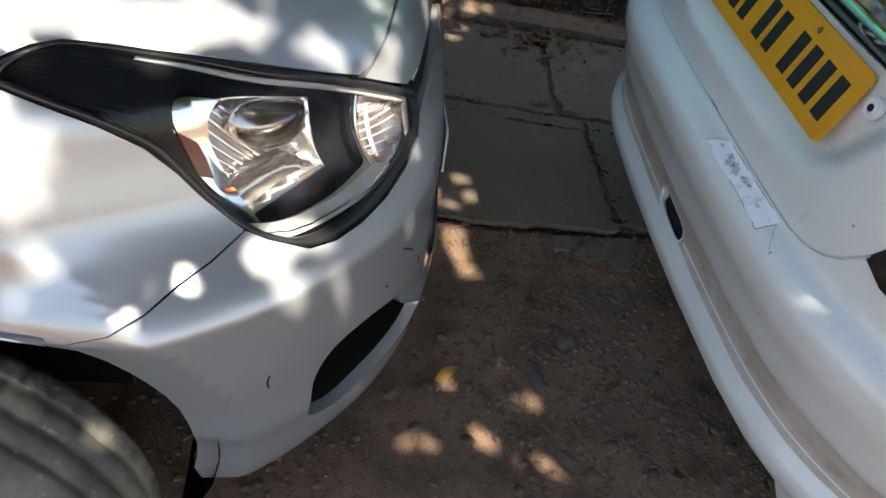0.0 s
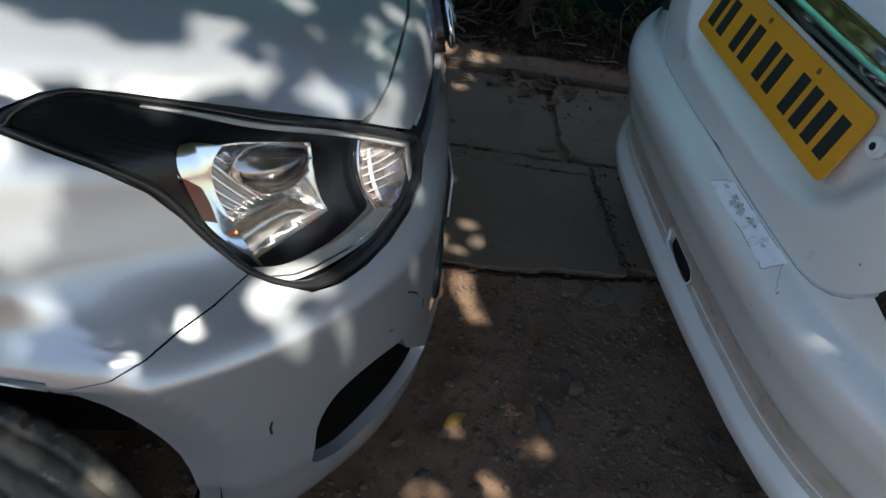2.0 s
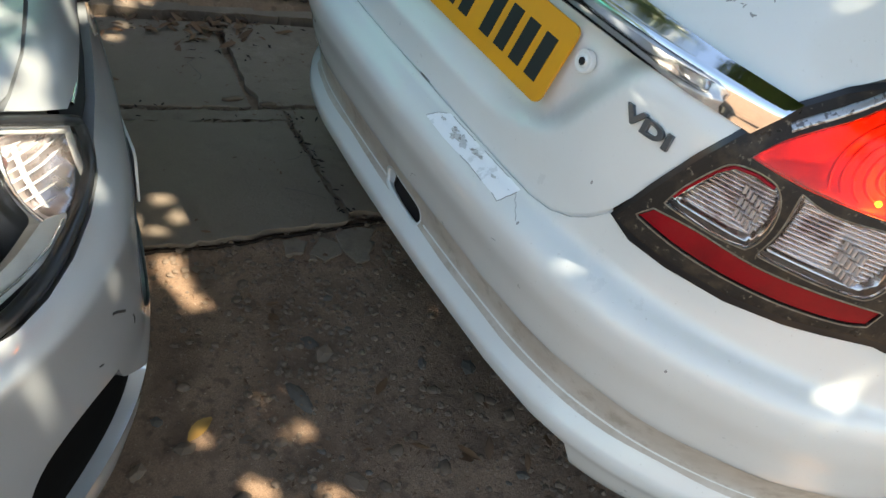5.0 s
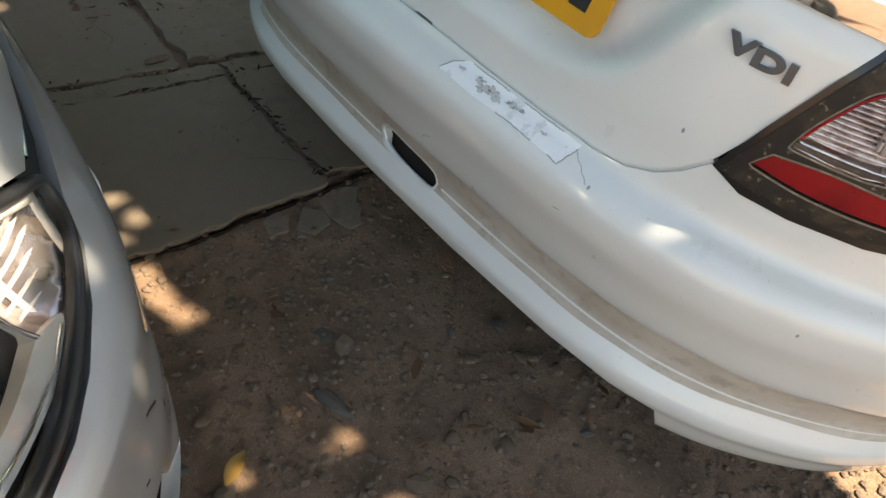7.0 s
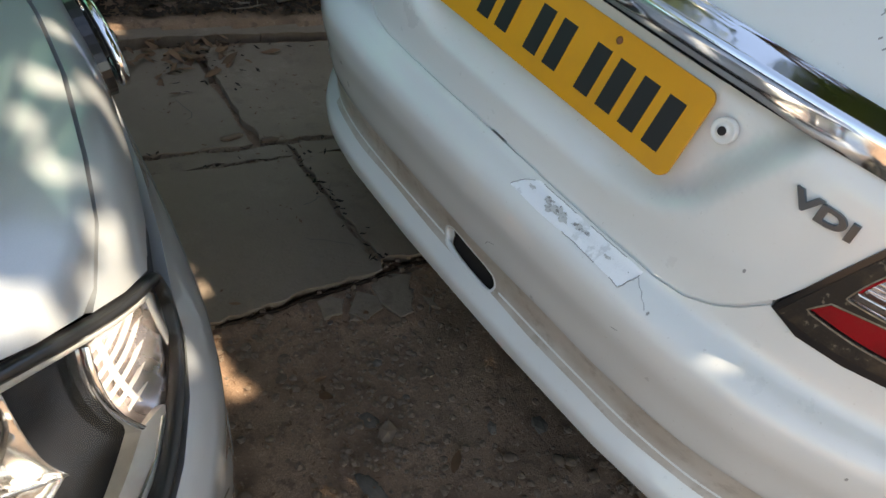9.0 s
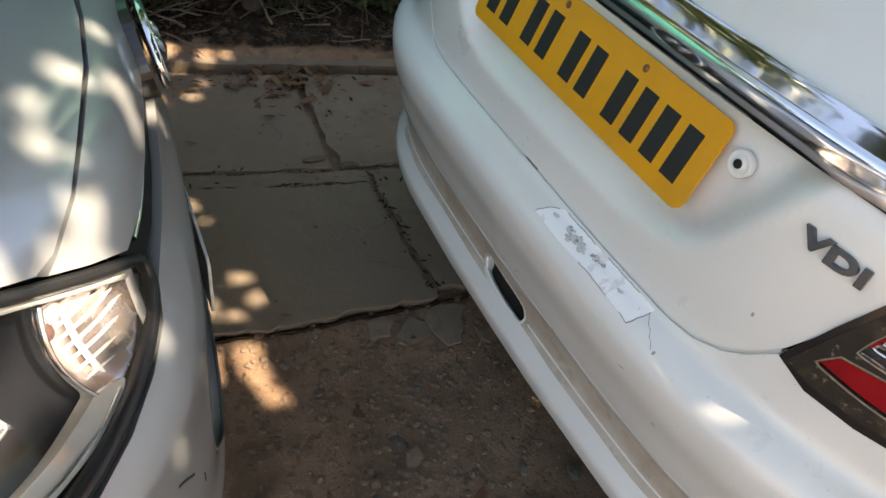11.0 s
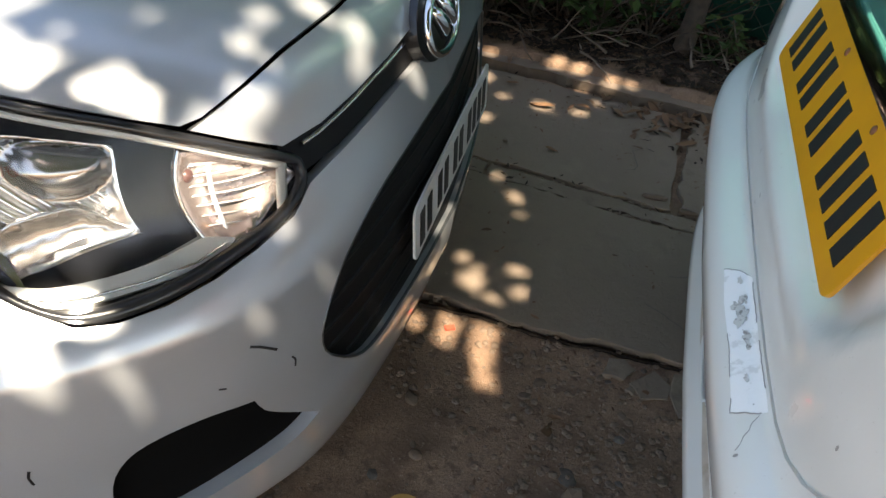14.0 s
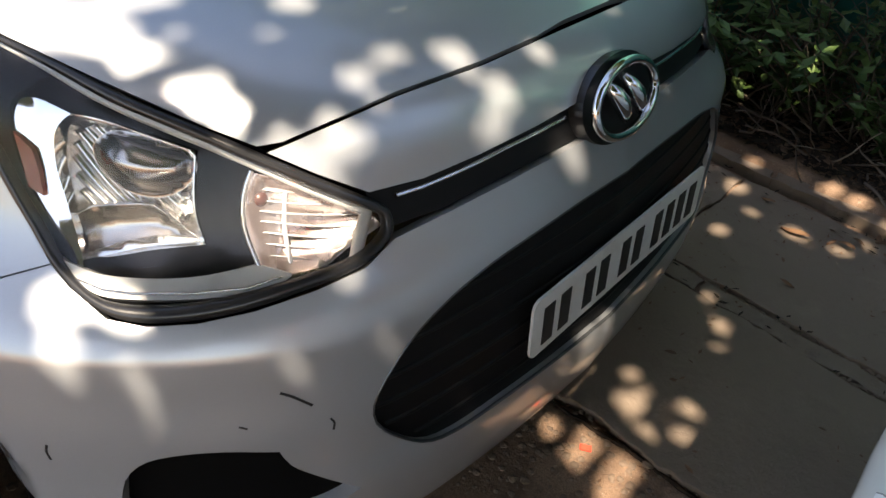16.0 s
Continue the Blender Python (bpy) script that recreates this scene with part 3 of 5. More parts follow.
    panel("side_bezel", NOSE, flip(ring), CHROME, head, lift=-.013, depth=.022, grid=.005, dish=lambda s, v: -.006 * np.clip((.676 - np.abs(s)) / .022, 0, 1), label="chrome side bezel")
    amber = smooth_outline([(.6745, .674), (.664, .662), (.664, .648), (.668, .629), (.6770, .634), (.6750, .652)], .005, (0, 1, 3, 4))
    panel("amber_marker", NOSE, flip(amber), AMBER, head, lift=-.009, depth=.006, grid=.01, label="dull red marker lens")
    trim = smooth_outline([(.748, .737), (.733, .765), (.710, .788), (.691, .793), (.665, .774), (.640, .752), (.620, .735), (.640, .722), (.668, .700), (.678, .668), (.676, .630), (.674, .592), (.682, .580), (.688, .600), (.689, .612), (.688, .640), (.698, .667), (.718, .694), (.738, .717)], .006)
    panel("side_trim", NOSE, flip(trim), SMOKE, head, lift=-.011, depth=.006, dish=lambda s, v: .0007 * np.abs((((.55 * np.abs(s) - .83 * v) / .0085) % 1) * 2 - 1), grid=.0026, label="finely ridged dark trim", crisp=True)
    bm = bmesh.new()
    bmesh.ops.create_uvsphere(bm, u_segments=14, v_segments=8, radius=.009)
    bmesh.ops.transform(bm, matrix=Matrix.Translation(Vector(NOSE.at(side * .676, .672)) - Vector(NOSE.normal(side * .676, .672)) * .03) @ Matrix.Diagonal((1.6, 1, 1, 1)), verts=bm.verts)
    part("bulb", bm, CHROME, head, "chrome-capped bulb", True)
    turn_lamp = smooth_outline([(.500, .664), (.511, .645), (.517, .620), (.520, .600), (.521, .585), (.503, .574), (.472, .577), (.437, .590), (.398, .602), (.393, .614), (.431, .638), (.468, .655)], .004, (0, 4, 8))
    panel("turn_lamp_bowl", NOSE, flip(turn_lamp), TURN_MIRROR, head, lift=-.010, depth=.01, dish=dome(NOSE, flip(turn_lamp), .020), grid=.006, label="ribbed chrome turn lamp")
    for k in range(13):
        line = [(s, .438 + .0095 * k + .30 * s + (.10 + .012 * k) * (.52 - s)) for s in np.linspace(.519, .404, 40)]
        line = clipped(line, turn_lamp, .005)
        if len(line) > 5:
            band_along("lamp_rib", NOSE, flip(line), .0012, BRIGHT_FACET, head, -.0215, .003)
    band_along("lamp_ridge", NOSE, flip(clipped([(.474 + .31 * (.657 - v), v) for v in np.linspace(.655, .582, 30)], turn_lamp, .004)), .0045, BRIGHT_FACET, head, -.0220, .003, label="bright knurled ridge")
    bm = bmesh.new()
    bmesh.ops.create_uvsphere(bm, u_segments=14, v_segments=8, radius=.0085)
    bmesh.ops.translate(bm, verts=bm.verts, vec=Vector(NOSE.at(side * .502, .640)) - Vector(NOSE.normal(side * .502, .640)) * .024)
    part("turn_bulb", bm, TURN_BULB, head, "faded reddish bulb", True)
    band_along("turn_bezel", NOSE, flip([(.502, .667), (.508, .656), (.513, .645), (.517, .632), (.5195, .620), (.5215, .608), (.523, .596), (.524, .586)]), .006, CHROME, head, -.010, .010, label="chrome turn lamp edge")
    band_along("upper_bezel", NOSE, flip(clipped([(s, v - .012) for s, v in smooth_outline([(.655, .768), (.641, .758), (.591, .727), (.524, .698), (.449, .659), (.405, .632), (.5, .5)], .008, (0, 5, 6))[:44]], LAMP, .003)), .012, FROSTED, head, -.008, .002, label="frosted upper border")
    lower = smooth_outline([(.690, .585), (.688, .573), (.677, .5635), (.645, .562), (.594, .5635), (.542, .566), (.507, .573), (.500, .5775), (.523, .587), (.579, .579), (.626, .576), (.665, .577)], .006, (0, 7, 8))
    panel("lower_bezel", NOSE, flip(lower), BEZEL, head, lift=-.006, depth=.016, grid=.008, label="satin lower bezel")
    band_along("bezel_line", NOSE, flip([(.684, .5715), (.668, .5665), (.645, .5655), (.594, .567), (.545, .5695), (.510, .576)]), .0022, CHROME, head, -.0050, .003)
    glass = panel("cover", NOSE, lamp, COVER, head, lift=.001, depth=0, grid=.012, label="clear plastic cover")
    glass.visible_shadow = False
    wheel(silver_car, -.464, .25 - side * .778, .231, .140, -14, -side)
    bm = bmesh.new()
    ring = []
    for k in range(25):
        a = math.pi * (k / 24 * 1.4 - .20)
        ring.append([bm.verts.new((-.495 + .335 * math.cos(a), .25 - side * o, .2535 + .335 * math.sin(a))) for o in (.735, .46)])
    for a, b in zip(ring, ring[1:]):
        bm.faces.new((a[0], a[1], b[1], b[0]))
    face = [r[1] for r in ring]
    bm.faces.new(face)
    part("arch_liner", bm, LINER, silver_car, "black wheel arch liner")
# badge: plain oval with two slanting bars
badge = new("badge")
badge.parent = silver_car
bp = Matrix.Translation((.131, .232, .650)) @ Matrix.Rotation(radians(-16), 4, "Y")
bm = bmesh.new()
oval = [(.0, .075 * math.cos(2 * math.pi * k / 48), .046 * math.sin(2 * math.pi * k / 48)) for k in range(49)]
tube(bm, [bp @ Vector(p) for p in oval], .0065, 12)
part("oval_ring", bm, CHROME, badge, "chrome oval", True)
bm = bmesh.new()
pts = [(-.012, .086 * math.cos(2 * math.pi * k / 40), .057 * math.sin(2 * math.pi * k / 40)) for k in range(40)]
front = [bm.verts.new(bp @ Vector(p)) for p in pts]
back = [bm.verts.new(bp @ Vector((p[0] - .03, p[1], p[2]))) for p in pts]
bm.faces.new(front)
for k in range(40):
    bm.faces.new((front[k - 1], front[k], back[k], back[k - 1]))
part("backing", bm, DARK, badge, "black badge backing")
bm = bmesh.new()
for o in (-.020, .020):
    tube(bm, [bp @ Vector((-.004, o + .020, -.030)), bp @ Vector((.002, o + .010, -.015)), bp @ Vector((.004, o, 0)), bp @ Vector((.002, o - .010, .015)), bp @ Vector((-.004, o - .020, .030))], [.005, .010, .012, .010, .005], 10)
part("emblem", bm, CHROME, badge, "slanting chrome bars", True)
# front number plate


def plate(parent, m, width, height, face, groups, tall, material_name):
    """A number plate with its characters as plain bars; groups: the number of bars in each run."""
    unit = new("number_plate")
    unit.parent = parent
    unit.matrix_basis = m
    bm = bmesh.new()
    r, pts = .014, []
    for cx, cy, a0 in ((width / 2 - r, height / 2 - r, 0), (-width / 2 + r, height / 2 - r, 90), (-width / 2 + r, -height / 2 + r, 180), (width / 2 - r, -height / 2 + r, 270)):
        pts += [(cx + r * math.cos(radians(a0 + k * 15)), cy + r * math.sin(radians(a0 + k * 15))) for k in range(7)]
    front = [bm.verts.new((x, y, .002)) for x, y in pts]
    back = [bm.verts.new((x, y, -.002)) for x, y in pts]
    bm.faces.new(front)
    bm.faces.new(list(reversed(back)))
    for k in range(len(pts)):
        bm.faces.new((front[k - 1], back[k - 1], back[k], front[k]))
    part("plate_sheet", bm, face, unit, material_name)
    pitch = (width - .035) / (sum(groups) + .55 * (len(groups) - 1))
    x = -width / 2 + .0175
    for g in groups:
        for _ in range(g):
            bm = bmesh.new()
            box(bm, x + pitch / 2, -.004, .0026, pitch * .62, tall, .0012)
            part("character_bar", bm, INK, unit)
            x += pitch
        x += pitch * .55
    return unit


facing_front = Matrix(((0, 0, 1, 0), (1, 0, 0, 0), (0, 1, 0, 0), (0, 0, 0, 1)))
plate(silver_car, Matrix.Translation((.163, .286, .394)) @ Matrix.Rotation(radians(-4), 4, "Y") @ facing_front, .50, .096, PLATE_WHITE, (2, 2, 2, 4), .062, "dusty white plate")
bm = bmesh.new()
box(bm, .143, .286, .394, .028, .36, .05)
part("plate_bracket", bm, BLACK, silver_car)
# scratches and marks on the bumper
for name, path, w in (("scratch", [(.552, .465), (.540, .457), (.522, .440)], .0035), ("scratch", [(.506, .417), (.502, .409), (.504, .399)], .0025),
                      ("scratch", [(.600, .428), (.592, .424)], .0025), ("scratch", [(.800, .400), (.804, .388), (.802, .376)], .003)):
    p = np.array(path)
    t = np.linspace(0, 1, 8)
    q = np.stack([np.interp(t, np.linspace(0, 1, len(p)), p[:, i]) for i in (0, 1)], 1)
    band_along(name, NOSE, q, w, DARK, silver_car, .0002, .0006, label="thin dark scratch")
# the rest of the body
bm = bmesh.new()
loft = [(-.84, .72, .92, .26), (-1.25, .62, 1.32, .24), (-1.6, .58, 1.44, .22), (-2.5, .58, 1.45, .22), (-3.0, .60, 1.30, .24), (-3.35, .70, .98, .26), (-3.50, .70, .60, .26)]
rows = []
for x, half, top, low in loft:
    outer = .835 if x < -1.0 else .80
    rows.append([bm.verts.new((x, .25 + a, z)) for a, z in ((-outer, low), (-outer - .0, .60), (-outer + .03, .90 if top > .95 else top * .9), (-half, top - .05), (-half * .7, top), (half * .7, top), (half, top - .05), (outer - .03, .90 if top > .95 else top * .9), (outer, .60), (outer, low))])
for a, b in zip(rows, rows[1:]):
    for k in range(9):
        bm.faces.new((a[k], b[k], b[k + 1], a[k + 1]))
bm.faces.new(rows[-1])
bmesh.ops.recalc_face_normals(bm, faces=bm.faces)
part("cabin", bm, SILVER, silver_car, smooth=True)
bm = bmesh.new()
box(bm, -1.75, .25, .27, 2.9, 1.2, .12)
part("underbody", bm, BLACK, silver_car, "black underbody")
bm = bmesh.new()
box(bm, -.11, .25, .182, .16, .95, .012)
part("undertray", bm, LINER, silver_car, "black plastic undertray")
for y in (-.50, 1.0):
    wheel(silver_car, -2.97, y, .285, .17, 0, -1 if y < 0 else 1)

# ---- white saloon ----
white_car = tagged(new("sedan_car"), "white saloon car with worn bumper parked on bare earth", "car")
lid_half = [(.016, .6165), (.119, .6145), (.226, .6135), (.304, .6135), (.343, .6185), (.376, .6305), (.402, .6445), (.430, .666), (.460, .710), (.487, .760), (.515, .808), (.537, .842), (.562, .872), (.590, .900), (.62, .95), (.63, 1.05), (.63, 1.3), (.62, 1.68), (.3, 1.70)]


def plate_hollow(s, v):
    """The sunk panel round the number plate."""
    a = np.clip((.309 + .66 * (v - .684) - np.abs(s)) / .060, 0, 1)
    b = np.clip((v - .650 - .024 * np.clip((np.abs(s) - .15) / .14, 0, 1) ** 2) / .030, 0, 1)
    c = np.clip((.835 - v) / .02, 0, 1)
    a, b = a * a * (3 - 2 * a), b * b * (3 - 2 * b)
    k = a * b * (c * c * (3 - 2 * c))
    return -.028 * k


panel("boot_lid", TAIL, shrink(both(lid_half), .0004), WHITE, white_car, grid=.0085, dish=plate_hollow, depth=.02)
rear_edge = [(.016, .6135), (.119, .6115), (.226, .6105), (.304, .6105), (.344, .6155), (.3775, .6275), (.4035, .6415), (.4285, .660), (.440, .657), (.467, .653), (.519, .651), (.595, .652), (.662, .657), (.704, .663), (.752, .671), (.804, .659), (.86, .640)]
REAR_ARCH = arc_points(TAIL, 1.55, .27, .36, -12, 192, 26, (1.6, .25))
near_arch = sorted([p for p in REAR_ARCH if TAIL.at(*p)[0] < 1.55 and p[1] < .52], key=lambda p: -p[1])
rear_half = rear_edge + [(.98, .60), (1.15, .56)] + near_arch + [(1.1, .175), (.98, .175), (.80, .175), (.62, .175), (.535, .190), (.523, .252), (.345, .268), (.142, .268)]
SLOT = smooth_outline([(-.064, .350), (-.048, .364), (-.030, .366), (.050, .357), (.070, .345), (.072, .330), (.055, .322), (-.040, .326), (-.058, .334)], .006)
panel("bumper", TAIL, shrink(both(rear_half), GAP / 2), WHITE, white_car, (SLOT,), grid=.014, depth=.016)
panel("slot_recess", TAIL, shrink(SLOT, -.003), CAVITY, white_car, lift=-.022, depth=0, label="brownish bumper slot with shade painted in")
# brown film: road dust, with the groove's shade painted into its colour
film_top = [(s, .398 + .006 * noise.noise(Vector((s * 9, 2, 0)))) for s in np.linspace(1.0, -.5, 60)]
film_low = [(s, .323 + .004 * noise.noise(Vector((s * 7, 5, 0)))) for s in np.linspace(-.5, 1.0, 60)]
panel("dust_film", TAIL, film_top + film_low, GROOVE_DUST_SHADE, white_car, (shrink(SLOT, -.003),), lift=.0007, depth=0, grid=.012, label="brown road dust with the bumper groove's shade painted in")
band_along("slot_rim", TAIL, SLOT, .006, WHITE, white_car, -.001, .003, True)
for side in (1, -1):
    band_along("gutter", TAIL, [(side * s, v) for s, v in rear_edge[:8]], .014, WHITE, white_car, -.0065, .002, label="white gutter under the boot lid")
# chrome garnish over the plate
GARNISH = both([(.0, .806), (.20, .806), (.36, .806), (.447, .805), (.520, .803), (.536, .822), (.545, .843), (.45, .848), (.30, .853), (.12, .856)][1:])


def garnish_form(s, v):
    k = np.clip((v - .803) / .052, 0, 1)
    return .006 + .020 * np.minimum(k / .48, (1 - k) / .52) ** .85


panel("garnish", TAIL, GARNISH, CHROME, white_car, dish=garnish_form, depth=.03, grid=.006, label="chrome garnish bar")
facing_rear = Matrix(((0, 0, -1, 0), (-1, 0, 0, 0), (0, 1, 0, 0), (0, 0, 0, 1)))
rear_plate = plate(white_car, Matrix.Translation((.6115, .0, .735)) @ Matrix.Rotation(radians(15), 4, "Y") @ facing_rear, .50, .112, YELLOW, (2, 2, 2, 4), .062, "orange-yellow plate")
for o in (-.085, .085):
    bm = bmesh.new()
    bmesh.ops.create_uvsphere(bm, u_segments=12, v_segments=6, radius=.0050)
    bmesh.ops.transform(bm, matrix=pose(o + .02, .042, .002) @ Matrix.Diagonal((1, 1, .5, 1)), verts=bm.verts)
    part("screw", bm, RUST, rear_plate, "rusty screw head", True)


def on_skin(shell, s, v, lift=0.0):
    """A frame on the skin: x along s, y up, z outwards."""
    p, nrm = Vector(shell.at(s, v)), Vector(shell.normal(s, v))
    ex = Vector(shell.at(s + .002, v) - shell.at(s - .002, v)).normalized()
    ey = nrm.cross(ex)
    m = Matrix((ex, ey, nrm)).transposed().to_4x4()
    m.translation = p + nrm * lift
    return m


lock = new("boot_lock")
lock.parent = white_car
lock.matrix_basis = on_skin(TAIL, .279, .763, -.0255)
bm = bmesh.new()
prof = [(.0, .009), (.0052, .009), (.0060, .0065), (.0115, .0072), (.0140, .0085), (.0150, .007), (.0150, .0)]
rings = [[bm.verts.new((r * math.cos(2 * math.pi * k / 32), r * math.sin(2 * math.pi * k / 32), h)) for k in range(32)] for r, h in prof[1:]]
for a, b in zip(rings, rings[1:]):
    for k in range(32):
        bm.faces.new((a[k - 1], a[k], b[k], b[k - 1]))
bmesh.ops.recalc_face_normals(bm, faces=bm.faces)
part("lock_ring", bm, WHITE, lock, "white lock ring", True)
bm = bmesh.new()
bmesh.ops.create_cone(bm, cap_ends=True, segments=20, radius1=.0058, radius2=.005, depth=.006)
bmesh.ops.translate(bm, verts=bm.verts, vec=(0, 0, .007))
part("key_barrel", bm, DARK, lock, "dark keyhole")
# model letters
letters = new("badge")
letters.parent = white_car
for ch, s in (("V", .3985), ("D", .427), ("I", .4495)):
    cu = bpy.data.curves.new("letter", "FONT")
    cu.body, cu.size, cu.extrude, cu.bevel_depth, cu.align_x, cu.align_y, cu.offset = ch, .040, .0025, .0006, "CENTER", "CENTER", .0012
    tmp = bpy.data.objects.new("letter", cu)
    scene.collection.objects.link(tmp)
    me = bpy.data.meshes.new_from_object(tmp.evaluated_get(bpy.context.evaluated_depsgraph_get()))
    bpy.data.objects.remove(tmp)
    me.materials.clear()
    me.transform(Matrix.Diagonal((1.05, .62, 1, 1)))
    ob = link("letter", me, BADGE, letters)
    ob.matrix_basis = on_skin(TAIL, s, .7575 - (s - .39) * .06, .003)
tagged(letters, "dark grey model letters")
# glue left by removed letters
rg = random.Random(21)
for v0, count, s0, tall in ((.914, 7, .338, .0075), (.893, 6, .350, .0050)):
    for k in range(count):
        c = s0 + k * .0155
        for _ in range(rg.choice((1, 2, 2))):
            a = (c + rg.uniform(-.005, .005), v0 + rg.uniform(-1, 1) * tall)
            b = (c + rg.uniform(-.005, .005), v0 + rg.uniform(-1, 1) * tall)
            m = ((a[0] + b[0]) / 2 + rg.uniform(-.002, .002), (a[1] + b[1]) / 2)
            band_along("glue_bar", TAIL, [a, m, b], rg.uniform(.0010, .0019), TORN, white_car, .0002, .0003, label="grey glue trace")
# worn sticker and cracks on the bumper
patch = [(.072, .566), (.082, .590), (.100, .6065), (.2, .6065), (.27, .6065), (.289, .6055), (.287, .585), (.282, .559), (.270, .562), (.2, .566), (.13, .563)]
panel("worn_sticker", TAIL, smooth_outline(patch, .006, tuple(range(11))), STICKER, white_car, lift=.0008, depth=.0012, grid=.008, label="peeling silver-white sticker")
rs = random.Random(5)
for cs, cv, rr in ((.100, .588, .004), (.132, .592, .006), (.142, .584, .009), (.156, .590, .008), (.163, .582, .006), (.188, .590, .006), (.203, .592, .004), (.245, .585, .003)):
    q = []
    for k in range(22):
        a = 2 * math.pi * k / 22
        d = rr * (1 + .95 * noise.noise(Vector((cs * 90 + math.cos(a) * 1.6, math.sin(a) * 1.6, 3))) + rs.uniform(-.12, .12))
        q.append((cs + 1.35 * d * math.cos(a), min(.603, max(.568, cv + .8 * d * math.sin(a)))))
    panel("bare_flake", TAIL, q, FLAKE, white_car, lift=.0022, depth=.0006, grid=.008, label="grey patch where the sticker flaked off")
edge_pts = smooth_outline(patch, .004, tuple(range(11)))
for a, b in ((0, 11), (15, 30), (36, 52), (60, 75), (80, 96)):
    line = [(s + rs.uniform(-.0006, .0006), v + rs.uniform(-.0006, .0006)) for s, v in edge_pts[a:b]]
    if len(line) > 3:
        band_along("torn_edge", TAIL, line, .0014, TORN, white_car, .0010, .0004, label="torn sticker edge")
for path in ([(.290, .594), (.298, .584), (.306, .580), (.311, .572), (.318, .568), (.324, .560)], [(.05, .42), (.056, .43), (.07, .436)], [(.30, .50), (.31, .503)]):
    t = np.linspace(0, len(path) - 1, 24)
    q = np.stack([np.interp(t, range(len(path)), [p[i] for p in path]) for i in (0, 1)], 1)
    band_along("crack", TAIL, q, .0009, TORN, white_car, .0001, .0004, label="hairline paint crack")
for s, v in ((.387, .672), (.60, .52), (.33, .56)):
    bm = bmesh.new()
    bmesh.ops.create_circle(bm, cap_ends=True, segments=8, radius=.0018)
    bmesh.ops.transform(bm, matrix=on_skin(TAIL, s, v, .0008) @ Matrix.Diagonal((1, 1.6, 1, 1)), verts=bm.verts)
    part("paint_chip", bm, TORN, white_car, "small grey paint chip")
